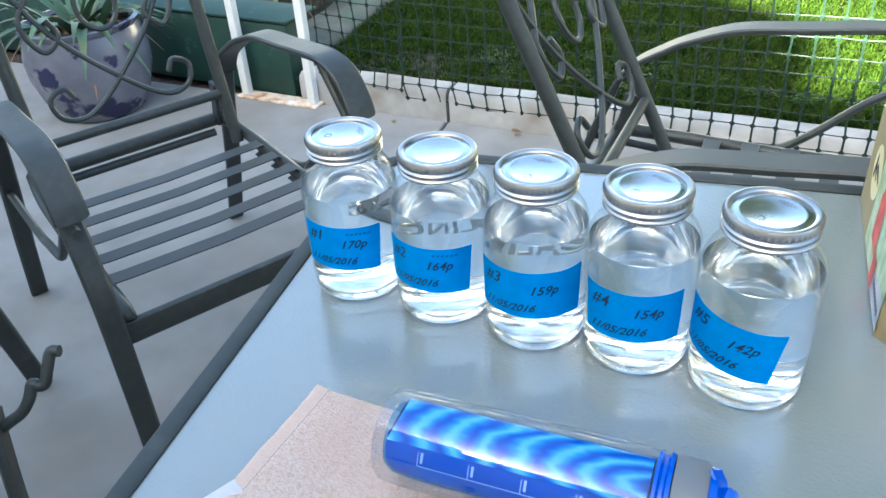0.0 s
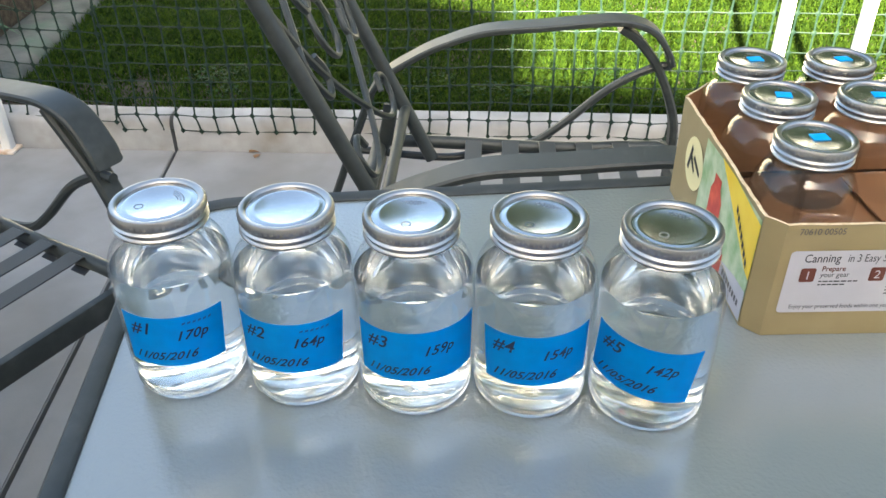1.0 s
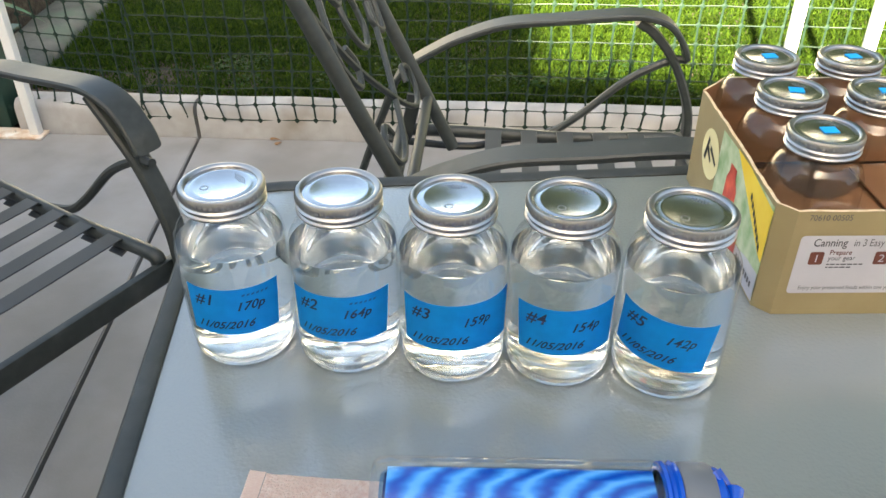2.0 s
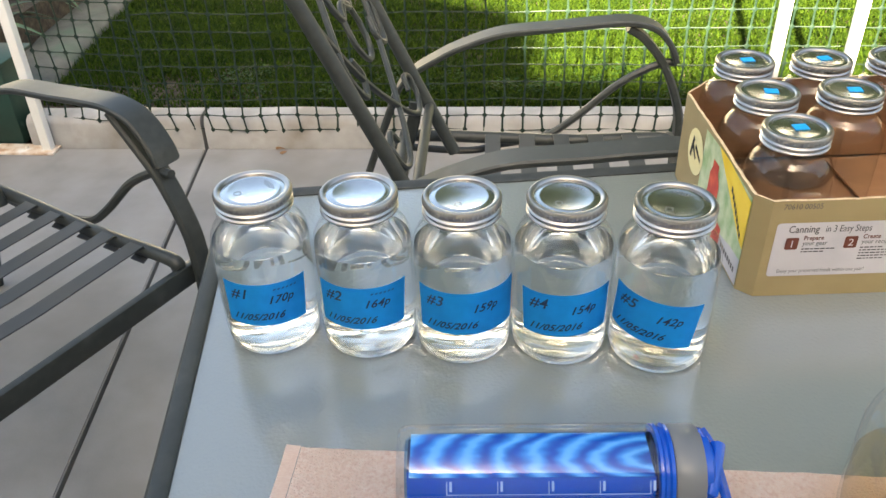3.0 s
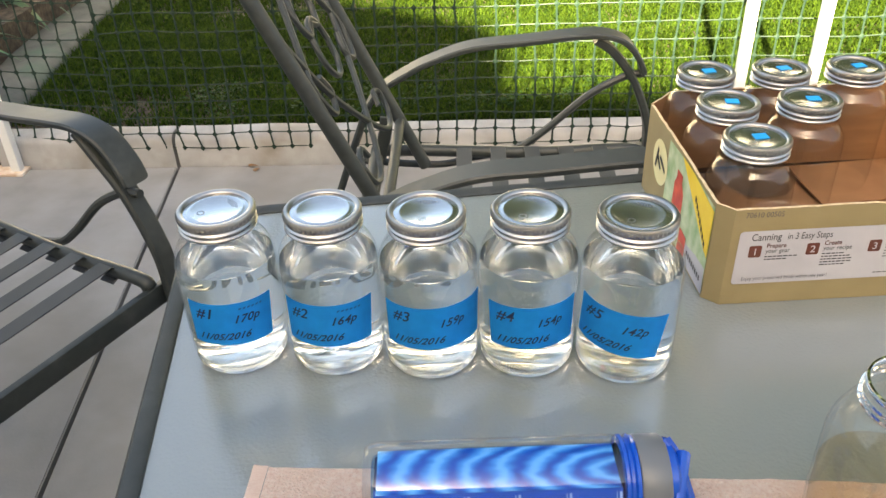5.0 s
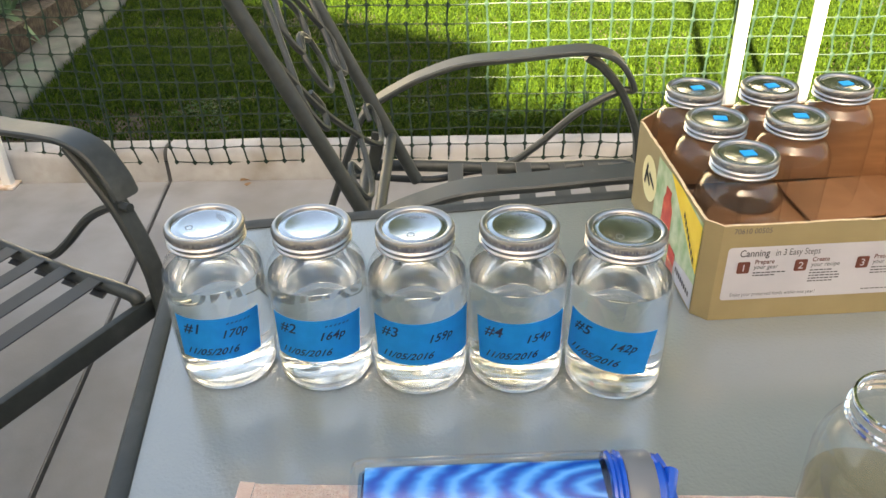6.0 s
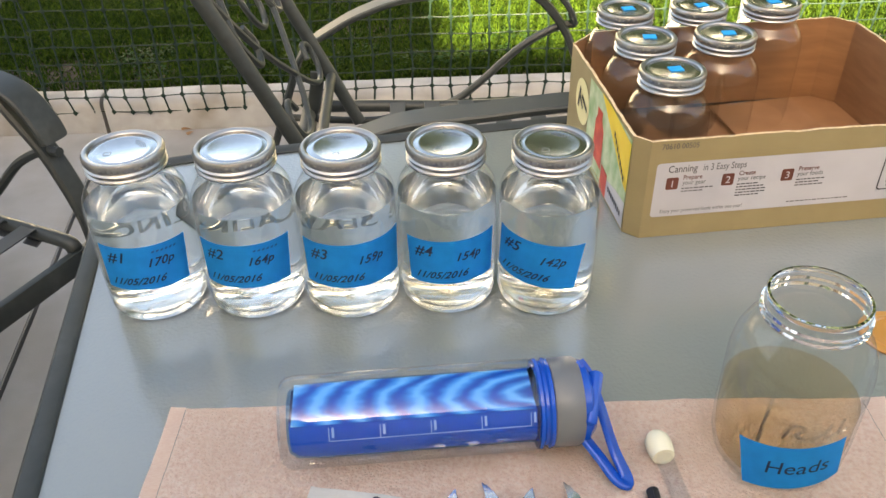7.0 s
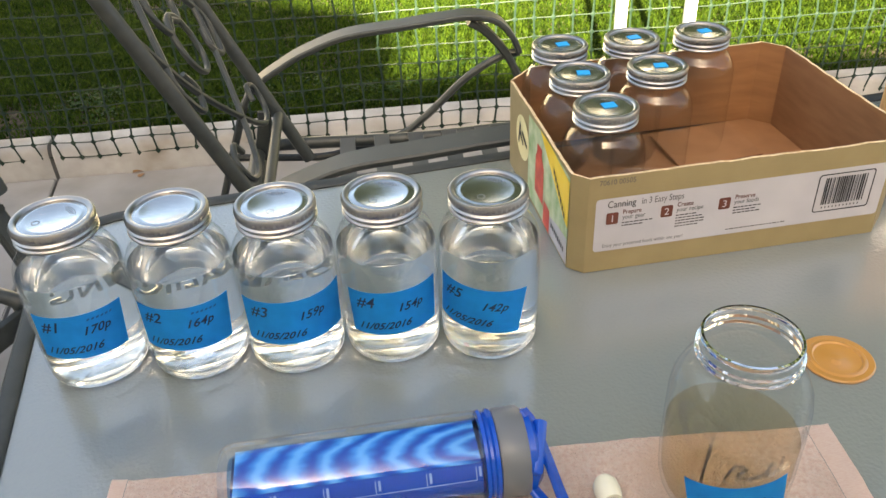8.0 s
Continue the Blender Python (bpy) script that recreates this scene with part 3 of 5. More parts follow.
table = thing("patio_table", pose(0, 0, 0, 0, 0, TURN), "patio table with pebbled glass top and grey-green metal rim", "table")
part("glass_top", prism(rounded(TX0 + 0.018, TX1 - 0.018, TY0 + 0.018, TY1 - 0.018, 0.085), TABLE - 0.006, TABLE), M_TABLE, table, "pebbled frosted glass top")
bm = bmesh.new()
sec = [(0, -0.032), (0, 0.0), (0.004, 0.0045), (0.018, 0.0045), (0.021, 0.002), (0.021, -0.001), (0.017, -0.010), (0.017, -0.032)]
rows = []
for k, (inset, z) in enumerate(sec):
    rows.append([bm.verts.new((x, y, TABLE + z)) for x, y in rounded(TX0 + inset, TX1 - inset, TY0 + inset, TY1 - inset, 0.105 - inset)])
n = len(rows[0])
for a, b in zip(rows, rows[1:] + rows[:1]):
    for i in range(n):
        bm.faces.new((a[i], a[(i + 1) % n], b[(i + 1) % n], b[i]))
bmesh.ops.recalc_face_normals(bm, faces=bm.faces[:])
part("rim", bm, M_FRAME, table, "grey-green powder-coated metal rim")
for sx, sy in ((TX0 + 0.12, TY0 + 0.12), (TX1 - 0.12, TY0 + 0.12), (TX0 + 0.12, TY1 - 0.12), (TX1 - 0.12, TY1 - 0.12)):
    cx, cy = (TX0 + TX1) / 2, (TY0 + TY1) / 2
    kx, ky = (1 if sx > cx else -1), (1 if sy > cy else -1)
    part("leg", tube([(sx + 0.02 * kx, sy + 0.02 * ky, 0.0), (sx - 0.02 * kx, sy - 0.02 * ky, 0.3), (sx, sy, TABLE - 0.012)], 0.019, 10), M_FRAME, table)

# ---- garden chairs ----
def garden_chair(m, label, W=0.292, lift=0.0, lean=0.47, front=0.0):
    """Faces +x; the origin lies on the floor below the arms' middle. lean: how far the back reclines."""
    c = thing("garden_chair", m, label, "chair", "chairs round the table")
    seat_z = 0.40
    for s in (1, -1):
        y = W * s
        arm = spline([(-0.55, y * 1.05, 0.0), (-0.46, y * 1.03, 0.22), (-0.385, y, 0.42), (-0.335, y, 0.53), (-0.25, y, 0.590), (-0.18, y, 0.622), (-0.10, y, 0.646), (0.02, y, 0.657), (0.12, y, 0.667), (0.185, y, 0.669), (0.24, y, 0.652), (0.276, y, 0.610), (0.290, y, 0.575)], 6)
        for p in arm:
            p.z += lift * min(1, max(0, (p.z - 0.3) / 0.25))
        k = next(i for i, p in enumerate(arm) if p.z > 0.50)
        part("armrest", sweep(arm[k:-1] + [arm[-2].lerp(arm[-1], f) for f in (0.3, 0.6, 0.85, 1.0)], strap(0.056, 0.013), side=(0, 1, 0), taper=(0.98, 0.93, 0.82, 0.6)), M_FRAME, c, "flat curved metal armrest")
        part("leg", sweep(arm[:k + 1], strap(0.042, 0.018), side=(0, 1, 0)), M_FRAME, c)
        part("leg", sweep(spline([(0.315, y, 0.0), (0.318, y, 0.28), (0.317, y, 0.40), (0.306, y, 0.47), (0.266, y, 0.563), (0.215, y, 0.628), (0.175, y, 0.656 + lift)], 6), strap(0.040, 0.018), side=(0, 1, 0)), M_FRAME, c)
        part("brace", tube([(0.292, y, 0.572), (0.250, y, 0.566), (0.167, y, 0.520), (0.069, y, 0.432), (0.0, y, 0.385), (-0.108, y, 0.362), (-0.2, y, 0.345), (-0.42, y * 1.02, 0.36)], 0.009, 8), M_FRAME, c, "bent round metal brace")
        ys = y * 0.88
        part("side_rail", tube([(0.293, ys, seat_z - 0.018), (0.262, ys, seat_z - 0.002), (0.05, ys, seat_z - 0.008), (-0.20, ys, seat_z + 0.002), (-0.335, ys * 0.95, seat_z + 0.012)], 0.0145, 10), M_FRAME, c)
        yp = 0.213 * s
        part("back_post", tube([(-0.215, yp, seat_z - 0.01), (-0.215 - 0.18 * lean, yp, 0.57), (-0.215 - 0.52 * lean, yp, 0.91), (-0.215 - 0.71 * lean, yp, 1.10)], 0.0145, 10), M_FRAME, c, "round tube back upright")
        part("bolt", moved(lathe([(0, 0.004), (0.004, 0.004), (0.007, 0.001), (0.007, -0.004)], 10), pose(-0.218, yp + 0.0145 * s, seat_z, -90 * s, 0, 0)), M_SATIN, c, "steel bolt")
        part("hinge_plate", sweep(spline([(-0.325, yp, seat_z + 0.005), (-0.315, yp, seat_z + 0.04), (-0.305, yp, seat_z + 0.08), (-0.30, yp, seat_z + 0.115)], 5), strap(0.010, 0.030), side=(0, 1, 0)), M_FRAME, c, "flat hinge plate of the back")
    part("front_rail", box(0.290, 0.306, -W, W, seat_z - 0.046 - front, seat_z - 0.002 - front, 0.003), M_FRAME, c, "flat front seat rail")
    part("rear_rail", tube([(-0.330, -W * 0.86, seat_z + 0.013), (-0.330, W * 0.86, seat_z + 0.013)], 0.0165, 10, 0), M_FRAME, c)
    part("rear_rail", tube([(-0.325, -W * 0.74, seat_z - 0.018), (-0.325, W * 0.74, seat_z - 0.018)], 0.010, 10, 0), M_FRAME, c)
    xb = -0.215 - 0.115 * lean
    part("back_rail", tube([(xb, -0.213, 0.508), (xb, 0.213, 0.508)], 0.011, 10, 0), M_FRAME, c)
    xt = -0.215 - 0.71 * lean
    part("back_rail", tube([(xt, -0.213, 1.10), (xt - 0.015, 0, 1.13), (xt, 0.213, 1.10)], 0.0145, 10), M_FRAME, c)
    # webbing, each strap wound round the side rails
    for x in (0.195, 0.115, 0.035, -0.045, -0.125):
        z = seat_z - 0.004
        w = W * 0.815
        line = [Vector(p) for p in ((x, -w + 0.002, z - 0.017), (x, -w - 0.012, z - 0.012), (x, -w - 0.017, z + 0.004), (x, -w - 0.006, z + 0.0165), (x, -w + 0.02, z + 0.015), (x, 0, z + 0.010), (x, w - 0.02, z + 0.015), (x, w + 0.006, z + 0.0165), (x, w + 0.017, z + 0.004), (x, w + 0.012, z - 0.012), (x, w - 0.002, z - 0.017))]
        part("strap", sweep(line, strap(0.036, 0.003), side=(1, 0, 0)), M_STRAP, c, "woven dark grey seat strap")
    # scrollwork of the back, in the plane of the uprights
    def back(u, v):
        return (xb + (xt - xb) * v, u * W / 0.292, 0.508 + 0.592 * v)
    for s in (1, -1):
        part("scroll", tube([back(s * a, b) for a, b in ((0.205, 0.62), (0.12, 0.36), (0.0, 0.16), (-0.09, 0.06), (-0.15, 0.07), (-0.165, 0.14), (-0.13, 0.17), (-0.112, 0.13))], 0.0062, 7), M_FRAME, c, "thin scrolled back rod")
        part("scroll", tube([back(s * a, b) for a, b in ((0.02, 0.98), (0.05, 0.70), (0.13, 0.50), (0.17, 0.40), (0.14, 0.30), (0.10, 0.34), (0.115, 0.40))], 0.0062, 7), M_FRAME, c, "thin scrolled back rod")
        part("scroll", tube([back(s * a, b) for a, b in ((0.20, 0.98), (0.10, 0.80), (0.0, 0.66), (-0.06, 0.56), (-0.04, 0.48), (0.0, 0.50))], 0.0062, 7), M_FRAME, c, "thin scrolled back rod")
    part("medallion", tube([back(0.045 * math.cos(a), 0.42 + 0.09 * math.sin(a)) for a in [2 * math.pi * i / 10 for i in range(11)]], 0.006, 7, 4), M_FRAME, c, "oval wrought ring")
    return c


garden_chair(pose(-0.962, 0.461, 0, 0, 0, -25.1), "grey-green metal garden chair with strap seat, cushion removed", 0.272, 0.018, 0.24, 0.012)
garden_chair(pose(0.113, 0.848, 0, 0, 0, 3.0), "grey-green metal garden chair turned side-on behind the table", 0.306)
chair_end = garden_chair(pose(-1.06, -0.40, 0, 0, 0, -40), "grey-green metal garden chair pulled up at the table's end")
# bent bracket and flat upright at the end chair's arm
back = chair_end.matrix_basis.inverted()
bracket = part("arm_bracket", moved(tube([(-0.735, -0.181, 0.424), (-0.722, -0.166, 0.435), (-0.710, -0.150, 0.445), (-0.705, -0.136, 0.461), (-0.705, -0.124, 0.478), (-0.697, -0.121, 0.474), (-0.691, -0.114, 0.477), (-0.692, -0.102, 0.495), (-0.692, -0.089, 0.513), (-0.681, -0.083, 0.514)], 0.0085, 10), back), M_FRAME, chair_end)
part("arm_upright", moved(sweep(spline([(-0.742, -0.170, 0.455), (-0.728, -0.184, 0.415), (-0.705, -0.205, 0.350), (-0.680, -0.230, 0.22), (-0.672, -0.240, 0.0)], 6), strap(0.035, 0.016), up=(0.6, 0.7, 0.3)), back), M_FRAME, chair_end)


# ---- unseen tree beyond the lawn, added to darken lid and table reflections ----
def leaf_cloud(name, centre, size, n, seed, leaf):
    """Leaves gathered in clumps along a crown, with gaps between the clumps."""
    rng = np.random.default_rng(seed)
    c = rng.normal(0, 1, (160, 3))
    c = c / np.linalg.norm(c, axis=1)[:, None] * rng.uniform(0.2, 1.0, (160, 1))
    k = rng.integers(0, 160, n)
    p = (c[k] + rng.normal(0, 0.2, (n, 3))) * np.array(size) + np.array(centre)
    a, b = rng.normal(0, 1, (n, 3)), rng.normal(0, 1, (n, 3))
    a = a / np.linalg.norm(a, axis=1)[:, None] * leaf
    b = np.cross(a, b)
    b = b / np.linalg.norm(b, axis=1)[:, None] * leaf * 0.4
    co = np.stack([p - a, p + b, p + a, p - b], 1).reshape(-1, 3)
    me = bpy.data.meshes.new(name)
    me.from_pydata(co, [], (np.arange(n)[:, None] * 4 + [0, 1, 2, 3]).tolist())
    me.materials.append(M_TREELEAF)
    return new(name, me)


tree = thing("tree", pose(5.4, 7.6, 0), "unseen leafy green tree, added to darken lid and table reflections", "tree")
part("trunk", sweep(spline([(0, 0, 0), (0.05, 0.0, 1.2), (-0.05, 0.1, 2.6), (0.0, 0.0, 4.6)], 6), ring(0.13, 12)), M_BARK, tree)
for dx, dy, dz in ((1.6, 0.3, 5.2), (-1.7, 0.2, 5.0), (0.3, 1.5, 5.6), (-0.4, -1.3, 5.4)):
    part("limb", tube([(0, 0, 2.4), (dx * 0.5, dy * 0.5, 3.9), (dx, dy, dz)], 0.055, 8), M_BARK, tree)
crown = leaf_cloud("crown", (0, 0, 5.6), (5.4, 2.2, 3.8), 150000, 8, 0.24)
crown.parent = tree

# ---- preserving jars ----
JAR = [(0.0, 0.004), (0.028, 0.003), (0.036, 0.0), (0.0405, 0.0008), (0.0450, 0.0042), (0.0476, 0.0110), (0.0488, 0.022), (0.0491, 0.045), (0.0491, 0.112), (0.0486, 0.1195), (0.0470, 0.1275), (0.0440, 0.1345), (0.0402, 0.1402), (0.0368, 0.1445), (0.0348, 0.1480), (0.0340, 0.1520), (0.0340, 0.170)]
INNER = [(0.0315, 0.170), (0.0312, 0.151), (0.0338, 0.1445), (0.0378, 0.1385), (0.0415, 0.1325), (0.0444, 0.1260), (0.0460, 0.1185), (0.0465, 0.111), (0.0465, 0.046), (0.0461, 0.024), (0.0446, 0.0145), (0.0400, 0.0090), (0.032, 0.0072), (0.0, 0.009)]
LEVEL = 0.121


def inside(level):
    """The liquid's outline: the inner wall up to the level, a hair into the glass."""
    low = [(r + 0.0012 if r else 0, z + 0.0004) for r, z in INNER[::-1] if z < level]
    (r0, z0), (r1, z1) = [p for p in INNER[::-1] if p[1] < level][-1], [p for p in INNER[::-1] if p[1] >= level][0]
    r = r0 + (r1 - r0) * (level - z0) / (z1 - z0)
    return low + [(r + 0.0012, level), (r - 0.002, level - 0.0006), (0, level - 0.0006)]


def wrapped(bm, radius, centre, z, tilt=0.0):
    """Bend a flat mesh (x across, y up) round an upright cylinder; the middle faces -y turned by centre degrees."""
    ca, sa = math.cos(radians(tilt)), math.sin(radians(tilt))
    for v in bm.verts:
        x, y, d = v.co.x * ca - v.co.y * sa, v.co.x * sa + v.co.y * ca, v.co.z
        a = x / radius + radians(centre)
        v.co = Vector(((radius + d) * math.sin(a), -(radius + d) * math.cos(a), z + y))
    return bm


def tape_patch(w, h, n=24, thick=0.0004, seed=0):
    bm = bmesh.new()
    grid = [[None] * 4 for _ in range(n + 1)]
    for i in range(n + 1):
        for j in range(4):
            x = w * (i / n - 0.5)
            ragged = 0.0007 * noise.noise((j * 2.1, seed, i * 1.3)) if i in (0, n) else 0
            grid[i][j] = bm.verts.new((x + ragged + (0.0012 * (j - 1.5) * (1 if i == n else -0.4) if i in (0, n) else 0), h * (j / 3 - 0.5), thick))
    for i in range(n):
        for j in range(3):
            bm.faces.new((grid[i][j], grid[i + 1][j], grid[i + 1][j + 1], grid[i][j + 1]))
    bmesh.ops.solidify(bm, geom=bm.faces[:], thickness=thick)
    return bm


def screw_band(p, turn):
    """Threaded ring and flat lid on a jar's mouth."""
    seg = 96
    prof = [(0.0335, 0.1545), (0.0368, 0.1545), (0.0374, 0.1560), (0.0370, 0.1570), (0.0354, 0.1580), (0.0354, 0.1594), (0.0370, 0.1606), (0.0372, 0.1618), (0.0356, 0.1634), (0.0355, 0.1650), (0.0368, 0.1662), (0.0369, 0.1705), (0.0356, 0.1728), (0.0342, 0.1732), (0.0314, 0.1722), (0.0306, 0.1712), (0.0312, 0.1702), (0.0335, 0.1702)]
    bm = lathe(prof, seg, closed=True)
    for v in bm.verts:
        r = math.hypot(v.co.x, v.co.y)
        if 0.1655 < v.co.z < 0.171 and r > 0.0362:
            k = 1 + 0.016 * (1 if round(math.atan2(v.co.y, v.co.x) / (2 * math.pi) * seg) % 2 else -1)
            v.co.x, v.co.y = v.co.x * k, v.co.y * k
    bmesh.ops.recalc_face_normals(bm, faces=bm.faces[:])
    part("screw_band", bm, M_METAL, p, "knurled metal screw band")
    lid = part("lid", lathe([(0.0, 0.1703), (0.0225, 0.1703), (0.0238, 0.1709), (0.0262, 0.1709), (0.0275, 0.1702), (0.0315, 0.1704), (0.0315, 0.169), (0.0, 0.169)], 64), M_LID, p, "flat shiny metal lid")
    return lid


def stamp(lid, turn):
    """Unreadable print on a lid: short bars in two arcs and a small ring."""
    bm = bmesh.new()
    for row, (r, a0, a1) in enumerate(((0.0195, 20, 75), (0.0172, 25, 70), (0.0150, 30, 62))):
        a = a0
        while a < a1:
            s = random.uniform(4, 9)
            q = [bm.verts.new((rr * math.cos(radians(x)), rr * math.sin(radians(x)), 0.17055)) for rr, x in ((r, a), (r + 0.0009, a), (r + 0.0009, a + s), (r, a + s))]
            bm.faces.new(q[::-1])
            a += s + 3
    part("lid_emblem", moved(lathe([(0.0030, 0.17055), (0.0037, 0.17055)], 20), pose(0, 0, 0, 0, 0, turn) @ pose(-0.011, -0.009, 0)), M_STAMP, lid, "small dark printed ring", smooth=False)
    part("lid_print", moved(bm, pose(0, 0, 0, 0, 0, turn)), M_STAMP, lid, "faint dark print", smooth=False)


JAR_SIZE = Matrix.Diagonal((1.012, 1.012, 1.014, 1))


def glass_jar(m, label, level, liquid, group=""):
    j = thing("glass_jar", m @ JAR_SIZE, label, "jar", group)
    body = part("glass_body", lathe([p for p in JAR if p[1] > 0.004 and p[0]] if level else JAR, 64), M_GLASS, j, "clear glass jar body")
    if level:
        foot = [(0.0, 0.0045), (0.030, 0.0040), (0.0355, 0.0006), (0.0395, 0.0006), (0.0448, 0.0042), (0.0472, 0.0095), (0.0452, 0.0135), (0.040, 0.0115), (0.0, 0.0085)]
        bm = lathe(foot, 64)
        bmesh.ops.recalc_face_normals(bm, faces=bm.faces[:])
        part("glass_foot", bm, M_REALGLASS, body, "thick glass foot")
    if level:
        part("liquid", lathe(inside(level), 64), liquid, j, "clear liquid filling the jar below its shoulder")
    return j


random.seed(4)
ROW = [(-0.202, -0.005, "1", "170p", 14, 98, 0.0945, -1.5), (-0.099, -0.003, "2", "164p", 5, 107, 0.0945, -1.0), (0.0, -0.004, "3", "159p", 12, 124, 0.0945, 0.5), (0.098, 0.002, "4", "154p", 6, 106, 0.0935, 2.5), (0.197, -0.003, "5", "142p", -18, 104, 0.0925, -7.5)]
for x, y, no, proof, face, spread, top, tilt in ROW:
    j = glass_jar(pose(x, y, TABLE + 0.0006), "lidded glass jar of clear liquid with blue tape marked #" + no, LEVEL, M_WATER, "numbered jars in a row")
    lid = screw_band(j, 0)
    if no != "2":
        stamp(lid, random.uniform(-30, 60))
    R = 0.0495
    w = radians(spread) * R
    h = 0.049
    zc = top - h / 2
    tape = part("tape_label", wrapped(tape_patch(w, h, seed=int(no)), R, face, zc, tilt), M_TAPE, j, "blue masking tape label")
    for text, size, px, py, slant in (("#" + no, 0.0165, -0.41, 0.14, 0.3), (proof, 0.0125, 0.02, 0.03, 0.4), ("11/05/2016", 0.0108, -0.42, -0.38, 0.55)):
        bm = lettering(text, size, slant, 1.05, 0.00022)
        moved(bm, pose(px * w, py * h, 0.0007, 0, 0, 2.0))
        bmesh.ops.subdivide_edges(bm, edges=[e for e in bm.edges if e.calc_length() > 0.004], cuts=1)
        part("handwriting", wrapped(bm, R, face, zc, tilt), M_INK, tape, "handwritten dark marker", smooth=False)
    if no in "12":
        bm = bmesh.new()
        for k in range(6):
            bm.faces.new([bm.verts.new((0.10 * w + 0.0042 * k + a, 0.33 * h + b, 0.0007)) for a, b in ((0, 0), (0.0026, 0.0006), (0.0032, 0.0026), (0.0006, 0.002))])
        part("handwriting", wrapped(bm, R, face, zc, tilt), M_FAINTINK, tape, "small faint scribble", smooth=False)
    # raised lettering on the far side of the glass
    if no in "123":
        bm = lettering("SELF SEALING", 0.0125, 0.0, 1.1, 0.0002)
        moved(bm, pose(-0.050, 0, 0.0004))
        bmesh.ops.solidify(bm, geom=bm.faces[:], thickness=-0.0009)
        part("raised_lettering", wrapped(bm, 0.0489, 172 + 9 * int(no), 0.066, 0), M_PRESSED, j, "raised glass lettering", smooth=False)

# ---- card tray of empty jars ----
BT = 7.1
BD, BH = 0.318, 0.1225
tray = thing("card_tray", pose(0.2989, 0.0886, TABLE + 0.0005, 0, 0, BT), "open tan printed cardboard tray half full of jars", "box")


def tray_outline(i):
    return [(0.0155, i), (0.374, i), (0.405 - i, 0.030), (0.405 - i, 0.290), (0.377, BD - i), (0.038, BD - i), (i, 0.278), (i, 0.0155)]


T = 0.0035
NAMES = ["front_panel", "corner_panel", "side_panel", "corner_panel", "back_panel", "corner_panel", "side_panel", "corner_panel"]
out, inn = tray_outline(0), tray_outline(T)
for i in range(8):
    a, b, c, d = out[i], out[(i + 1) % 8], inn[(i + 1) % 8], inn[i]
    n = max(2, int(math.hypot(b[0] - a[0], b[1] - a[1]) / 0.012))
    bm = bmesh.new()
    rows = []
    for k in range(n + 1):
        t = k / n
        o = Vector((a[0] + (b[0] - a[0]) * t, a[1] + (b[1] - a[1]) * t, 0))
        q = Vector((d[0] + (c[0] - d[0]) * t, d[1] + (c[1] - d[1]) * t, 0))
        top = BH + random.uniform(-0.0007, 0.0007) + 0.0015 * noise.noise((o.x * 9, o.y * 9, 2))
        rows.append([bm.verts.new(o), bm.verts.new(o + Vector((0, 0, top))), bm.verts.new(q + Vector((0, 0, top))), bm.verts.new(q)])
    for p, q in zip(rows, rows[1:]):
        for s in range(4):
            f = bm.faces.new((p[s], q[s], q[(s + 1) % 4], p[(s + 1) % 4]))
            f.material_index = (0, 1, 2, 2)[s]
    bm.faces.new(rows[0][::-1])
    bm.faces.new(rows[-1])
    bmesh.ops.recalc_face_normals(bm, faces=bm.faces[:])
    ob = part(NAMES[i], bm, M_TAN, tray, "tan printed card outside, brown kraft inside", smooth=False)
    ob.data.materials.append(M_EDGE)
    ob.data.materials.append(M_KRAFT)
part("tray_floor", prism(tray_outline(T), 0.0004, 0.004), M_KRAFT, tray, "brown kraft floor", smooth=False)
part("floor_flap", moved(box(0, 0.12, 0, 0.10, 0, 0.003, 0.0008), pose(0.215, BD - 0.135, 0.0075, 1.5, -2.0, 3)), M_KRAFT, tray, "loose brown inner flap", smooth=False)
FRONT = pose(0, -0.0006, 0, 90, 0, 0)     # x along the front, y up
front = [o for o in tray.children if o.name.startswith("front_panel")][0]
side = [o for o in tray.children if o.name.startswith("side_panel")][1]


def flat(outline, z=0.0):
    bm = bmesh.new()
    bm.faces.new([bm.verts.new((x, y, z)) for x, y in outline])
    return bm


def front_print(name, bm, mat, label, lift=0.0):
    return part(name, moved(bm, pose(0, -0.0006 - lift, 0) @ pose(0, 0, 0, 90, 0, 0)), mat, front, label, smooth=False)


def narrow(bm, k, m):
    return moved(moved(bm, Matrix.Diagonal((k, 1, 1, 1))), m)


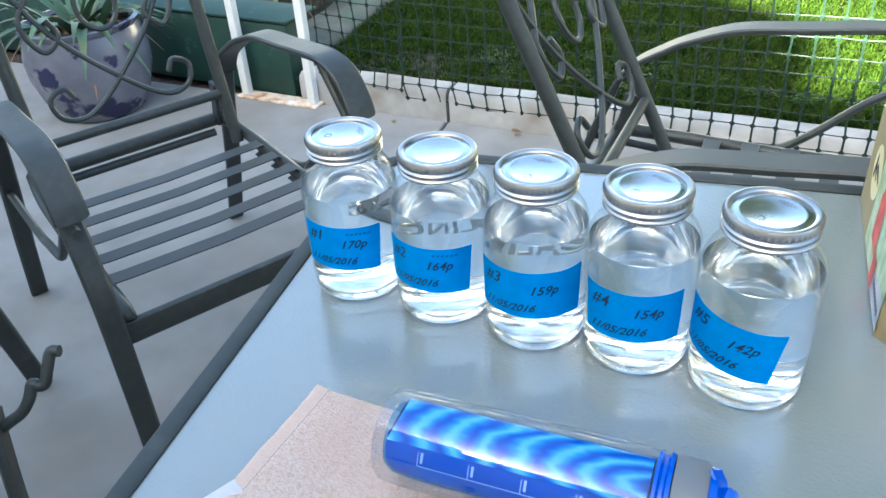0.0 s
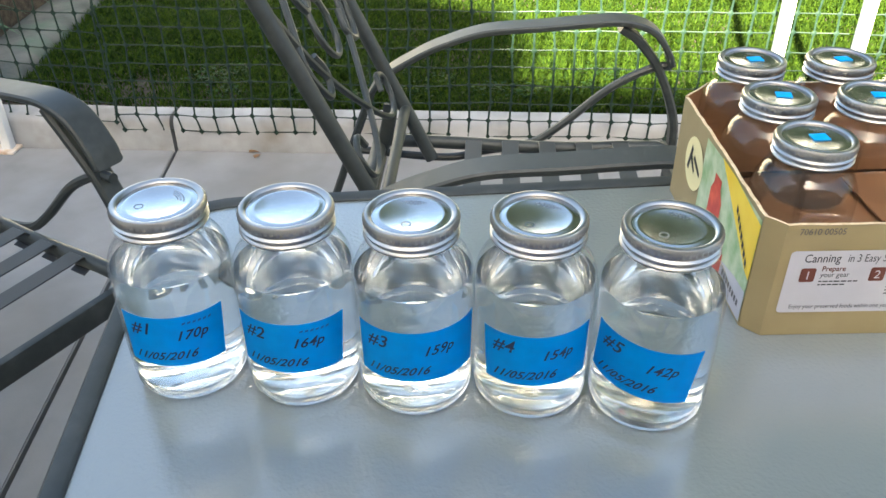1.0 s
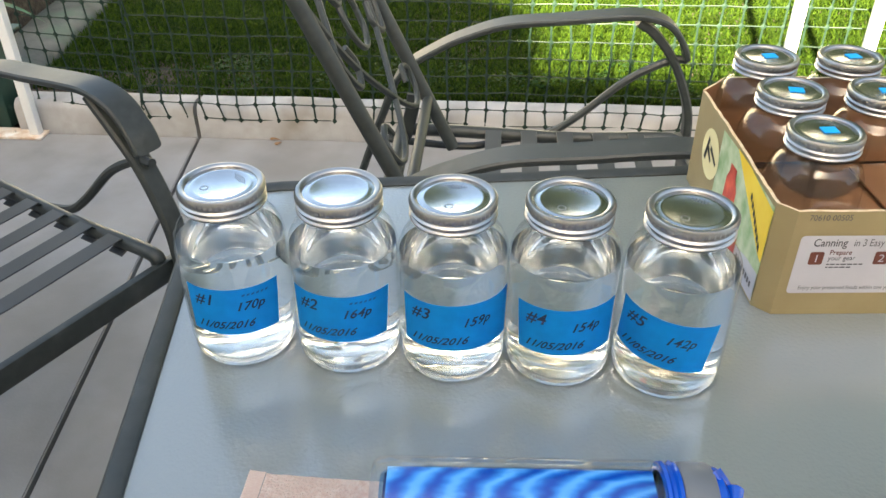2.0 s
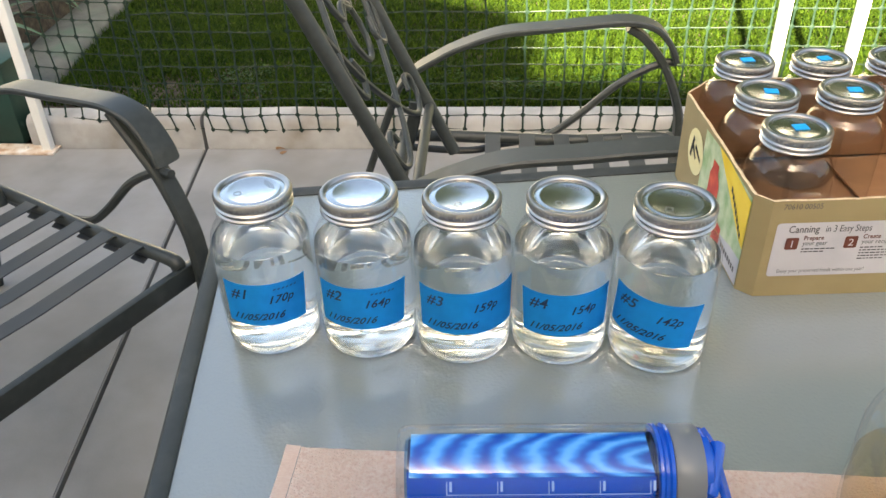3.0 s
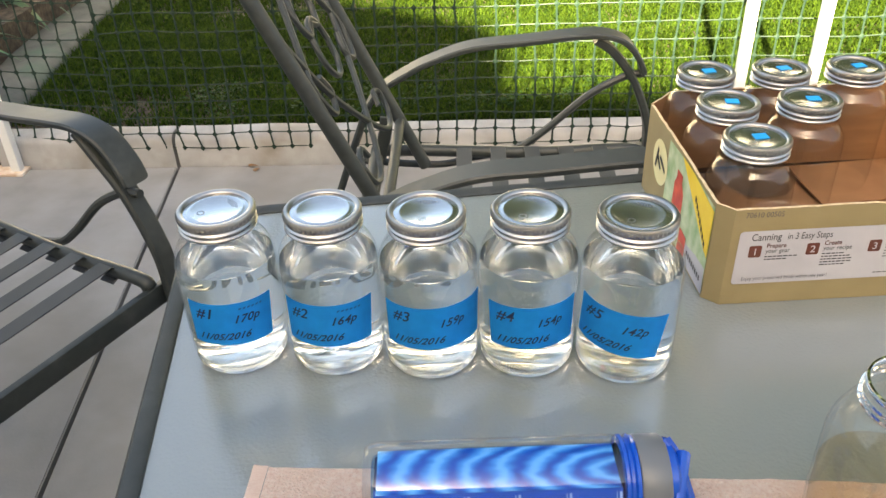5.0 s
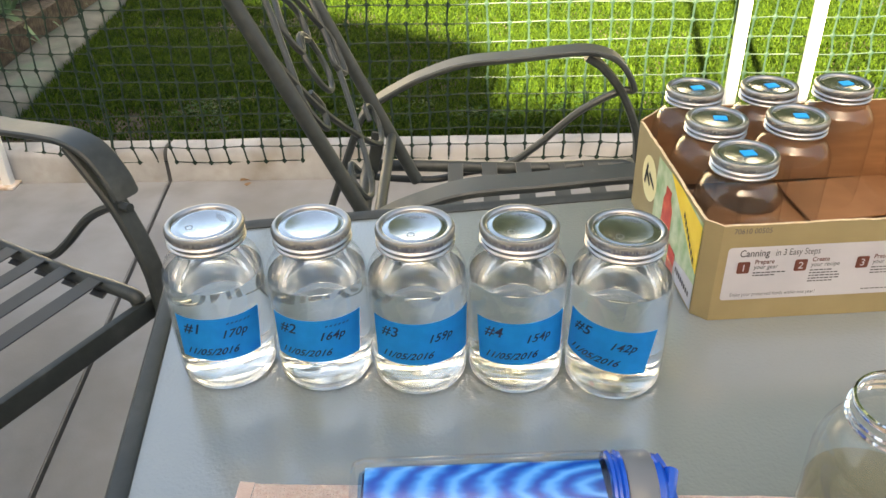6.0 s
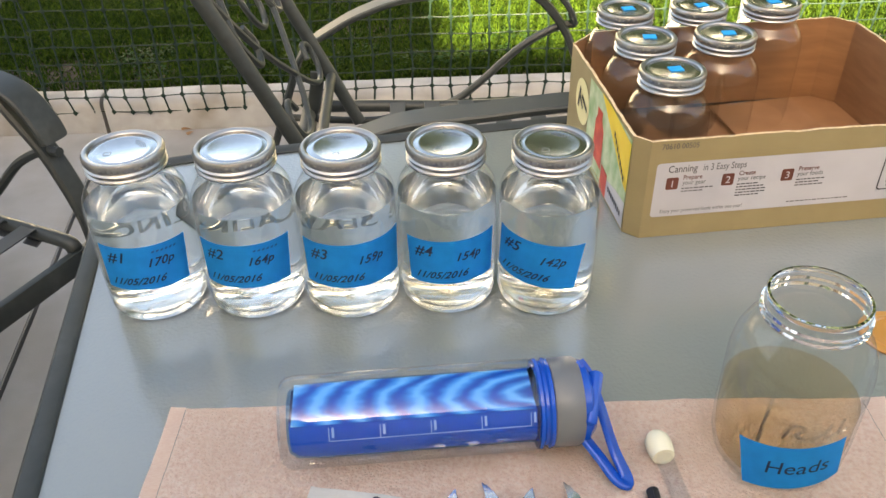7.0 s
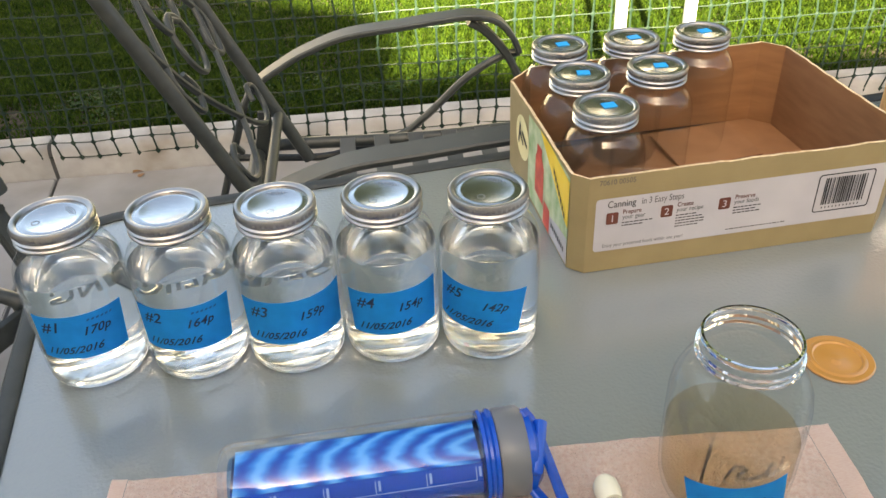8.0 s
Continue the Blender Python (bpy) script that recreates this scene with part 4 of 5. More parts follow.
front_print("label_panel", flat(rounded(0.0245, 0.3715, 0.0272, 0.0955, 0.004, 3)), M_LABEL, "white printed label panel")
front_print("print", narrow(lettering("Canning", 0.0125, 0, 1, 0.0001), 0.80, pose(0.0374, 0.0836, 0)), M_GREYINK, "printed heading", 0.0005)
front_print("print", narrow(lettering("in 3 Easy Steps", 0.0118), 0.70, pose(0.0765, 0.0836, 0)), M_GREYINK, "printed heading", 0.0005)
for no, x, head, sub in (("1", 0.0372, "Prepare", "your gear"), ("2", 0.1003, "Create", "your recipe"), ("3", 0.1685, "Preserve", "your foods")):
    front_print("step_square", flat(rounded(x, x + 0.0138, 0.0622, 0.0772, 0.002, 3)), M_BROWN, "brown rounded square", 0.0005)
    front_print("print", moved(lettering(no, 0.0125), pose(x + 0.0038, 0.0655, 0)), M_LABEL, "white numeral", 0.001)
    front_print("print", narrow(lettering(head, 0.0080, 0, 1, 0.0001), 0.85, pose(x + 0.0185, 0.0738, 0)), M_BROWN, "brown step heading", 0.0005)
    front_print("print", narrow(lettering(sub, 0.0080), 0.85, pose(x + 0.0185, 0.0672, 0)), M_GREYINK, "grey step text", 0.0005)
    for k in range({"1": 2, "2": 5, "3": 3}[no]):
        w = random.uniform(0.022, 0.034)
        bars = bmesh.new()
        s = 0.0
        while s < w:
            e = s + random.uniform(0.002, 0.006)
            bars.faces.new([bars.verts.new((x + 0.0185 + a, 0.0618 - 0.0036 * k + b, 0)) for a, b in ((s, 0), (e, 0), (e, 0.0014), (s, 0.0014))])
            s = e + 0.001
        front_print("fine_print", bars, M_GREYINK, "lines of fine print", 0.0005)
front_print("print", narrow(lettering("Enjoy your preserved foods within one year!", 0.0066), 0.80, pose(0.0348, 0.0322, 0)), M_GREYINK, "printed line", 0.0005)
bars = bmesh.new()
s = 0.0
while s < 0.070:
    e = s + random.uniform(0.002, 0.006)
    bars.faces.new([bars.verts.new((0.182 + a, 0.0335 + b, 0)) for a, b in ((s, 0), (e, 0), (e, 0.0013), (s, 0.0013))])
    s = e + 0.001
front_print("fine_print", bars, M_GREYINK, "line of fine print", 0.0005)
front_print("print", narrow(lettering("70610 00505", 0.0092), 0.85, pose(0.0267, 0.1125, 0)), M_GREYINK, "printed product number", 0.0)
o, i = rounded(0.2866, 0.3565, 0.0402, 0.0900, 0.004, 3), rounded(0.2880, 0.3551, 0.0416, 0.0886, 0.003, 3)
bm = bmesh.new()
vo, vi = [bm.verts.new((x, y, 0)) for x, y in o], [bm.verts.new((x, y, 0)) for x, y in i]
for k in range(len(o)):
    bm.faces.new((vo[k], vo[(k + 1) % len(o)], vi[(k + 1) % len(o)], vi[k]))
front_print("barcode_frame", bm, M_BLACK, "black rounded barcode border", 0.0005)
x = 0.2955
while x < 0.347:
    w = random.choice((0.0007, 0.0012, 0.0018))
    part("bar", moved(flat([(x, 0.0500), (x + w, 0.0500), (x + w, 0.0850), (x, 0.0850)]), pose(0, -0.0014, 0) @ pose(0, 0, 0, 90, 0, 0)), M_BLACK, front, smooth=False)
    x += w + random.choice((0.0008, 0.0012, 0.0018))
for k in range(11):
    front_print("digit_mark", flat([(0.297 + k * 0.0045, 0.0450), (0.2985 + k * 0.0045, 0.0450), (0.2985 + k * 0.0045, 0.0475), (0.297 + k * 0.0045, 0.0475)]), M_GREYINK, "", 0.0008)


def side_print(name, bm, mat, label, lift=0.0):
    # y runs back along the left side; drawn with x from back to front
    return part(name, moved(bm, Matrix.Translation((-0.0006 - lift, BD, 0)) @ pose(0, 0, 0, 90, 0, -90)), mat, side, label, smooth=False)


side_print("picture", flat([(0.136, 0.006), (0.3020, 0.004), (0.3020, 0.117), (0.20, 0.1195), (0.136, 0.117)]), M_LEAFPRINT, "printed picture of garden produce")
side_print("picture", flat([(0.188, 0.1205), (0.232, 0.1205), (0.3022, 0.112), (0.3022, 0.052), (0.290, 0.056)]), M_YELLOW, "yellow printed flash", 0.0005)
side_print("picture", flat([(0.205, 0.004), (0.3021, 0.004), (0.3021, 0.038), (0.27, 0.036), (0.22, 0.026)]), M_LABEL, "white printed corner", 0.0005)
side_print("picture", flat([(0.170, 0.030), (0.171, 0.078), (0.177, 0.088), (0.177, 0.098), (0.197, 0.098), (0.197, 0.088), (0.206, 0.076), (0.207, 0.026)]), M_RED, "printed red jar", 0.0005)
side_print("picture", flat([(0.210, 0.006), (0.212, 0.038), (0.236, 0.036), (0.236, 0.004)]), M_RED, "red printed block", 0.001)
bm = bmesh.new()
for k in range(7):
    bm.faces.new([bm.verts.new((0.2465 + 0.0068 * k + a, 0.0945 - 0.0055 * k + b, 0)) for a, b in ((0, 0), (0.0045, -0.0035), (0.0045, 0.0035), (0, 0.007))])
side_print("print", bm, M_BLACK, "short dark bars on the yellow flash", 0.001)
bm = bmesh.new()
for k in range(8):
    bm.faces.new([bm.verts.new((0.243 + 0.0066 * k + a, 0.018 - 0.0004 * k + b, 0)) for a, b in ((0, 0), (0.0045, 0), (0.0045, 0.007), (0, 0.007))])
side_print("print", bm, M_GREYINK, "short grey bars on the white corner", 0.001)
side_print("logo", flat([(0.109 + 0.031 * math.cos(a), 0.072 + 0.030 * math.sin(a)) for a in [2 * math.pi * k / 28 for k in range(28)]]), M_CREAM, "cream oval emblem", 0.0005)
bm = flat([(0.089, 0.060), (0.095, 0.058), (0.102, 0.086), (0.097, 0.090)])
for q in ([(0.098, 0.073), (0.113, 0.062), (0.115, 0.066), (0.101, 0.079)], [(0.107, 0.077), (0.132, 0.066), (0.132, 0.071), (0.109, 0.083)]):
    bm.faces.new([bm.verts.new((x, y, 0)) for x, y in q])
side_print("logo", bm, M_BLACK, "black emblem strokes", 0.001)

spare = None
for u, v, mark in ((0.0525, 0.0525, (0.004, 0.002)), (0.0525, 0.1485, (0.002, 0.001)), (0.1485, 0.1470, (0.001, 0.003)), (0.0555, 0.2450, (0.003, 0.0)), (0.1515, 0.2440, (0.002, 0.002)), (0.2475, 0.2430, (0.001, 0.001))):
    x, y = 0.297 + u * 0.9945 - v * 0.1045, 0.103 + u * 0.1045 + v * 0.9945
    m = pose(x, y, TABLE + 0.0052)
    if spare is None:
        spare = glass_jar(m @ Matrix.Diagonal((0.955, 0.955, 0.97, 1)), "empty lidded glass jar with blue tape dot in card tray", 0, None, "jars in the tray")
        lid = screw_band(spare, 0)
        stamp(lid, 20)
        part("tape_dot", moved(box(-0.008, 0.008, -0.0065, 0.0065, 0.1706, 0.1710), pose(0.004, 0.003, 0, 0, 0, 10)), M_TAPE, lid, "small square of blue tape", smooth=False)
    else:
        copy_thing(spare, m @ pose(0, 0, 0, 0, 0, random.uniform(-14, 14)))

# ---- towel ----
random.seed(9)
def towel_piece(x0, x1, y0, y1, z, nx, ny):
    bm = bmesh.new()
    g = []
    for i in range(nx + 1):
        row = []
        for j in range(ny + 1):
            x, y = x0 + (x1 - x0) * i / nx, y0 + (y1 - y0) * j / ny
            row.append(bm.verts.new((x + 0.002 * noise.noise((y * 14, 1, 5)), y + 0.003 * noise.noise((x * 9, 2, 0)), z + 0.0016 * noise.noise((x * 26, y * 26, 0)) + 0.0008 * noise.noise((x * 90, y * 90, 3)))))
        g.append(row)
    for i in range(nx):
        for j in range(ny):
            bm.faces.new((g[i][j], g[i + 1][j], g[i + 1][j + 1], g[i][j + 1]))
    bmesh.ops.solidify(bm, geom=bm.faces[:], thickness=0.004)
    return bm


towel = thing("towel", pose(0.168, -0.166, TABLE, 0, 0, 0.6), "pale pink terry hand towel spread on the table", "towel")
part("cloth", towel_piece(-0.301, 0.292, -0.31, -0.001, 0.0052, 110, 60), M_TOWEL, towel)
for a, b in ((-0.315, -0.3015), (0.2925, 0.314)):
    part("hem", towel_piece(a, b, -0.31, 0.0, 0.0050, 6, 60), M_HEM, towel, "flat woven hem band")
part("care_tag", moved(box(0, 0.022, 0, 0.030, 0, 0.0006), pose(-0.325, -0.150, 0.0065, 0, 6, -22)), M_LABEL, towel, "small white care tag", smooth=False)
CLOTH = TABLE + 0.0060

# ---- drinking bottle, lying ----
bottle = thing("water_bottle", pose(-0.034, -0.224, CLOTH + 0.0375, 0, 0, 5.3) @ Matrix.Diagonal((0.975, 1, 1, 1)), "blue double-walled drinking bottle lying on the towel", "bottle")


def lying(profile, segs=48):
    return moved(lathe(profile, segs), pose(0, 0, 0, 0, 90, 0))


shell = part("outer_shell", lying([(0, 0.0), (0.033, 0.0), (0.0362, 0.004), (0.0372, 0.012), (0.0372, 0.204), (0.0355, 0.208), (0.0315, 0.2085)]), M_SHELL, bottle, "clear acrylic outer wall")
part("inner_bottle", lying([(0, 0.006), (0.025, 0.006), (0.0285, 0.012), (0.0300, 0.03), (0.0300, 0.199), (0.031, 0.2105), (0, 0.2105)]), M_BLUEIN, bottle, "see-through blue inner wall")
bm = lying([(0, 0.008), (0.0245, 0.008), (0.0278, 0.014), (0.0292, 0.03), (0.0292, 0.2060), (0.0, 0.2065)])
cut = bmesh.ops.bisect_plane(bm, geom=bm.verts[:] + bm.edges[:] + bm.faces[:], plane_co=(0, 0, 0.018), plane_no=(0, 0, 1), clear_outer=True)
part("water", bm, M_BLUEWATER, bottle, "deep blue water nearly filling the bottle")
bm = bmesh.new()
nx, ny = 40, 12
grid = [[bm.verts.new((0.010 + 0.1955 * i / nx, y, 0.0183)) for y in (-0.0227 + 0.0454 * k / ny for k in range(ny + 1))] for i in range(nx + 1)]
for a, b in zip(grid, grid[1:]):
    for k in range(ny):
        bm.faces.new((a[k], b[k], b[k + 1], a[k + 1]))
part("water_surface", bm, M_GLINTS, bottle, "rippled blue water surface with pale reflections painted in")
part("neck_ring", lying([(0.030, 0.2080), (0.0362, 0.2085), (0.0368, 0.2110), (0.0345, 0.2130), (0.0345, 0.2155), (0.0368, 0.2170), (0.0362, 0.2200), (0.030, 0.2205)]), M_BLUEPL, bottle, "blue ribbed neck ring")
part("collar", lying([(0.0, 0.2207), (0.0350, 0.2207), (0.0362, 0.2225), (0.0362, 0.2425), (0.0350, 0.2445), (0, 0.2445)]), M_GREYCAP, bottle, "grey plastic collar")
cap = part("cap", lying([(0.0, 0.2447), (0.0335, 0.2447), (0.0330, 0.2500), (0.026, 0.2560), (0.012, 0.2590), (0, 0.2590)]), M_BLUEPL, bottle, "blue plastic cap")
part("carry_loop", sweep(spline([(0.2465, 0.012, 0.032), (0.2540, 0.000, 0.024), (0.2620, -0.016, 0.002), (0.2700, -0.036, -0.023), (0.2760, -0.053, -0.0335), (0.2730, -0.060, -0.0345), (0.2660, -0.055, -0.032), (0.2570, -0.042, -0.024), (0.2470, -0.028, -0.016)], 6), strap(0.012, 0.005), up=(0.4, 0.2, 1)), M_BLUEPL, cap, "blue plastic carry loop")
part("hinge_lug", moved(box(-0.005, 0.005, -0.022, 0.022, -0.005, 0.008, 0.003), pose(0.2520, -0.014, 0.016, 35, 30, 0)), M_BLUEPL, cap)
# measuring scale on the side facing the table's near edge
def on_bottle(bm, radius=0.0376, turn=20):
    for v in bm.verts:
        a = v.co.y / radius + radians(turn)
        v.co = Vector((v.co.x, -radius * math.cos(a), radius * math.sin(a)))
    return bm


bm = bmesh.new()
for x0, x1, y0, y1 in [(0.040, 0.200, 0.0, 0.0008)] + [(x, x + 0.0008, 0.0, 0.011) for x in (0.040, 0.080, 0.120, 0.160, 0.1992)] + [(x + 0.0025, x + 0.0045, 0.003, 0.011) for x in (0.040, 0.080, 0.120, 0.160, 0.1992)]:
    bm.faces.new([bm.verts.new(p) for p in ((x0, y0, 0), (x1, y0, 0), (x1, y1, 0), (x0, y1, 0))])
bmesh.ops.subdivide_edges(bm, edges=bm.edges[:], cuts=2, use_grid_fill=True)
part("measuring_scale", on_bottle(bm), M_MARK, shell, "pale printed measuring scale", smooth=False)

# ---- open jar of first run ----
heads = thing("open_jar", pose(0.364, -0.222, CLOTH - 0.0002, 0, 0, 20) @ Matrix.Diagonal((0.97, 0.97, 0.955, 1)), "open glass jar half full of straw-coloured liquid on the towel", "jar")
HJ = [(0.0, 0.004), (0.034, 0.003), (0.040, 0.0), (0.045, 0.002), (0.0495, 0.008), (0.0525, 0.02), (0.0540, 0.04), (0.0545, 0.09), (0.0540, 0.108), (0.0515, 0.122), (0.0465, 0.134), (0.0410, 0.142), (0.0385, 0.146), (0.0372, 0.149), (0.0395, 0.1505), (0.0395, 0.1525), (0.0372, 0.154), (0.0372, 0.158), (0.0382, 0.1595), (0.0372, 0.161), (0.0372, 0.167), (0.0366, 0.1685), (0.0350, 0.1685)]
HI = [(0.0342, 0.167), (0.0340, 0.150), (0.0375, 0.142), (0.0435, 0.132), (0.0485, 0.120), (0.0512, 0.106), (0.0518, 0.088), (0.0512, 0.04), (0.0498, 0.022), (0.0465, 0.011), (0.040, 0.008), (0.0, 0.009)]
bm = lathe(HJ, 64)
for v in bm.verts:
    r = math.hypot(v.co.x, v.co.y)
    if 0.03 < v.co.z < 0.115 and r > 0.045:
        a = math.atan2(v.co.y, v.co.x)
        k = 1 + 0.010 * math.cos(4 * a) * math.sin((v.co.z - 0.03) / 0.085 * math.pi)
        v.co.x, v.co.y = v.co.x * k, v.co.y * k
bmesh.ops.recalc_face_normals(bm, faces=bm.faces[:])
part("glass_body", bm, M_GLASS, heads, "clear squarish glass body")
part("rim", lathe([(0.0350, 0.1692), (0.0368, 0.1690), (0.0376, 0.1675), (0.0374, 0.165), (0.0345, 0.165), (0.0343, 0.168)], 56, closed=True), M_REALGLASS, heads, "thick glass rim")
for z in (0.1515, 0.1575):
    part("screw_thread", lathe([(0.0373, z - 0.0014), (0.0396, z), (0.0373, z + 0.0014)], 56, closed=True), M_REALGLASS, heads, "glass screw thread")
INNER = HI
part("liquid", lathe([(r * (0.985 if r else 1), z) for r, z in inside(0.071)], 64), M_HEADS, heads, "straw-coloured liquid")
tape = part("tape_label", wrapped(tape_patch(0.079, 0.046, seed=8), 0.0552, -30, 0.041, 13), M_TAPE, heads, "blue masking tape label")
bm = moved(lettering("Heads", 0.0190, 0.25), pose(-0.022, -0.006, 0.0008))
part("handwriting", wrapped(bm, 0.0552, -30, 0.041, 13), M_INK, tape, "handwritten dark marker", smooth=False)
for a in (-62, 58, 118, 205):
    part("raised_rib", wrapped(moved(tube([(0, 0.055, 0), (0.001, 0.085, 0.0004), (0.003, 0.112, 0)], 0.0012, 6), pose(0, 0, 0)), 0.0545, a, 0, 0), M_GLASS, heads, "raised glass corner rib")
part("raised_lettering", wrapped(tube([(-0.022, 0.071, 0), (-0.016, 0.086, 0), (-0.008, 0.084, 0), (-0.014, 0.076, 0), (-0.004, 0.074, 0), (0.006, 0.080, 0), (0.010, 0.090, 0), (0.008, 0.076, 0), (0.018, 0.082, 0), (0.019, 0.094, 0), (0.018, 0.078, 0), (0.026, 0.082, 0)], 0.0010, 6, 5), 0.0545, -22, 0, 0), M_GLASS, heads, "raised glass script flourish")

# ---- lid, tools and oddments ----
amber = part("plastic_lid", lathe([(0, 0.003), (0.006, 0.003), (0.0075, 0.0022), (0.022, 0.0024), (0.0235, 0.0038), (0.0262, 0.0038), (0.0275, 0.0028), (0.033, 0.0032), (0.0345, 0.002), (0.0340, 0.0002), (0, 0.0002)], 56), M_AMBER, m=pose(0.530, -0.079, TABLE + 0.0004))
tagged(amber, "flat amber plastic jar lid lying on the glass", "lid")

pliers = thing("pliers", pose(0.596, -0.122, TABLE + 0.0005, 0, 0, -14), "pliers with black rubber handles on the glass table", "pliers")
for s in (1, -1):
    part("handle", tube([(0.0, 0.020 * s - 0.004, 0.008), (0.03, 0.024 * s, 0.0085), (0.07, 0.020 * s, 0.008), (0.11, 0.009 * s, 0.0075)], 0.0078, 12), M_RUBBER, pliers, "black rubber grip")
    part("grip_inlay", tube([(0.008, 0.0255 * s - 0.004, 0.0135), (0.03, 0.0285 * s, 0.0135), (0.06, 0.025 * s, 0.0135)], 0.0032, 8), M_LABEL, pliers, "pale grip inlay")
    part("jaw", moved(box(0.105, 0.165, 0.0015, 0.012, 0.003, 0.011, 0.002), Matrix.Diagonal((1, s, 1, 1))), M_SATIN, pliers, smooth=False)


def wrench(m, size, label):
    w = thing("wrench", m, label, "wrench", "wrenches on the towel")
    r = 0.0165 * size
    pts = []
    a0 = 38
    for i in range(15):
        a = radians(90 + a0 + (360 - 2 * a0) * i / 14)
        pts.append((r * 1.25 * math.cos(a), r * 1.2 * math.sin(a)))
    inner = [(0.62 * r, 1.22 * r), (0.66 * r, 0.15 * r), (0.42 * r, -0.32 * r), (-0.42 * r, -0.32 * r), (-0.66 * r, 0.15 * r), (-0.62 * r, 1.05 * r)]
    part("jaw", prism(pts + inner, 0.0, 0.0075, 0.0012), M_CHROME, w, "polished open-ended jaw")
    part("shank", moved(slab(bmesh.new(), -0.0098 * size, 0.0098 * size, -0.115, -r * 1.12, 0.0008, 0.0105, 0.0038, 4), pose(0, 0, 0)), M_CHROME, w)
    return w


wrench(pose(0.117, -0.281, CLOTH, 0, 0, 9), 1.03, "polished chrome open-ended wrench on the towel")
wrench(pose(0.178, -0.284, CLOTH, 0, 0, 5), 1.2, "larger polished chrome open-ended wrench on the towel")

paper = thing("paper_towel", pose(0.027, -0.318, CLOTH, 0, 0, -9), "folded white paper towel on the pink towel", "paper towel")
part("sheet", towel_piece(-0.046, 0.046, -0.05, 0.052, 0.0035, 24, 24), M_PAPER, paper)
jet = thing("hose_nozzle", pose(0.0415, -0.297, CLOTH + 0.0058, 0, 0, 0) @ Matrix.Scale(0.8, 4), "small dark metal hose nozzle on the paper towel", "nozzle")
part("stem", moved(lathe([(0, 0.0), (0.0075, 0.0), (0.0080, 0.004), (0.0065, 0.008), (0.0042, 0.012), (0.0040, 0.026), (0.0048, 0.028), (0.0035, 0.032), (0, 0.032)], 18), pose(0, -0.012, 0.0075, -78, 0, -6)), grain(material("gunmetal", (0.10, 0.11, 0.14), 0.3, 0.9), [(0.07, 0.08, 0.10), (0.14, 0.15, 0.18)], 50), jet)

pen = thing("marker_pen", pose(0.2565, -0.266, CLOTH + 0.0052, 0, 0, -89.5), "black marker pen lying on the towel", "pen")
part("barrel", moved(lathe([(0, 0.0), (0.0035, 0.0), (0.0048, 0.001), (0.0051, 0.035), (0.0048, 0.045), (0.0048, 0.125), (0, 0.126)], 18), pose(0, 0, 0, 0, 90, 0)), M_RUBBER, pen)
part("clip", box(0.004, 0.038, -0.0012, 0.0012, 0.0050, 0.0062, 0.0004), M_RUBBER, pen)

dropper = thing("dropper", pose(0.2690, -0.225, CLOTH + 0.0105, 0, 0, -83.5), "clear sampling tube with an ivory rubber bulb", "pipette")
part("bulb", moved(lathe([(0, -0.010), (0.007, -0.009), (0.0102, -0.004), (0.0108, 0.003), (0.0100, 0.010), (0.0088, 0.014), (0, 0.014)], 24), pose(0, 0, 0, 0, 90, 0)), M_BULB, dropper, "ivory rubber bulb")
part("tube", moved(lathe([(0.0072, 0.012), (0.0076, 0.15), (0.0066, 0.15), (0.0062, 0.012)], 24, closed=True), pose(0, 0, 0, 0, 90, 0)), M_WAND, dropper, "clear plastic tube")

hose = thing("hose_coil", pose(0.385, -0.338, CLOTH + 0.0058), "coiled milky plastic tubing on the towel", "tubing")
line = []
for i in range(0, 6 * 28 + 1):
    a = 2 * math.pi * i / 28
    k = i / (6 * 28)
    cx = -0.055 + 0.105 * k + 0.012 * math.sin(a * 0.37)
    r = 0.040 + 0.008 * math.sin(a * 0.61 + 1)
    line.append(Vector((cx + r * math.cos(a), r * math.sin(a) * 0.95 + 0.006 * math.sin(a * 0.3), 0.007 * (0.5 + 0.5 * math.sin(a * 0.5)) + 0.012 * k + 0.0008)))
for k in range(6):
    part("loop", sweep(line[28 * k:28 * k + 29], ring(0.0054, 10), up=(0, 0, 1)), M_TUBING, hose)
cord = thing("cord", pose(0.322, -0.309, CLOTH + 0.002), "short ends of black cord on the tubing", "cord")
part("strand", tube([(0.0, 0.0, 0.012), (0.012, -0.010, 0.016), (0.028, -0.022, 0.022), (0.05, -0.030, 0.026)], 0.0013, 6), M_RUBBER, cord)
part("strand", tube([(0.004, 0.006, 0.013), (0.014, -0.007, 0.018), (0.028, -0.024, 0.024), (0.05, -0.033, 0.028)], 0.0013, 6), M_RUBBER, cord)

scraper = thing("scraper", pose(0.196, -0.322, CLOTH + 0.0004, 0, 0, -22), "dull steel scraper blade lying on the towel", "scraper")
part("blade", prism([(0.0, 0.0), (0.010, 0.006), (0.085, 0.010), (0.085, -0.012), (0.012, -0.010)], 0.0, 0.0035, 0.0008), M_SATIN, scraper)
pick = thing("pick", pose(0.0955, -0.308, CLOTH + 0.0004, 0, 0, -66), "small pointed chrome pick on the towel", "pick")
part("tip", prism([(0.0, 0.0), (0.012, 0.0038), (0.06, 0.0048), (0.06, -0.0048), (0.012, -0.0038)], 0.0, 0.004, 0.0008), M_CHROME, pick)

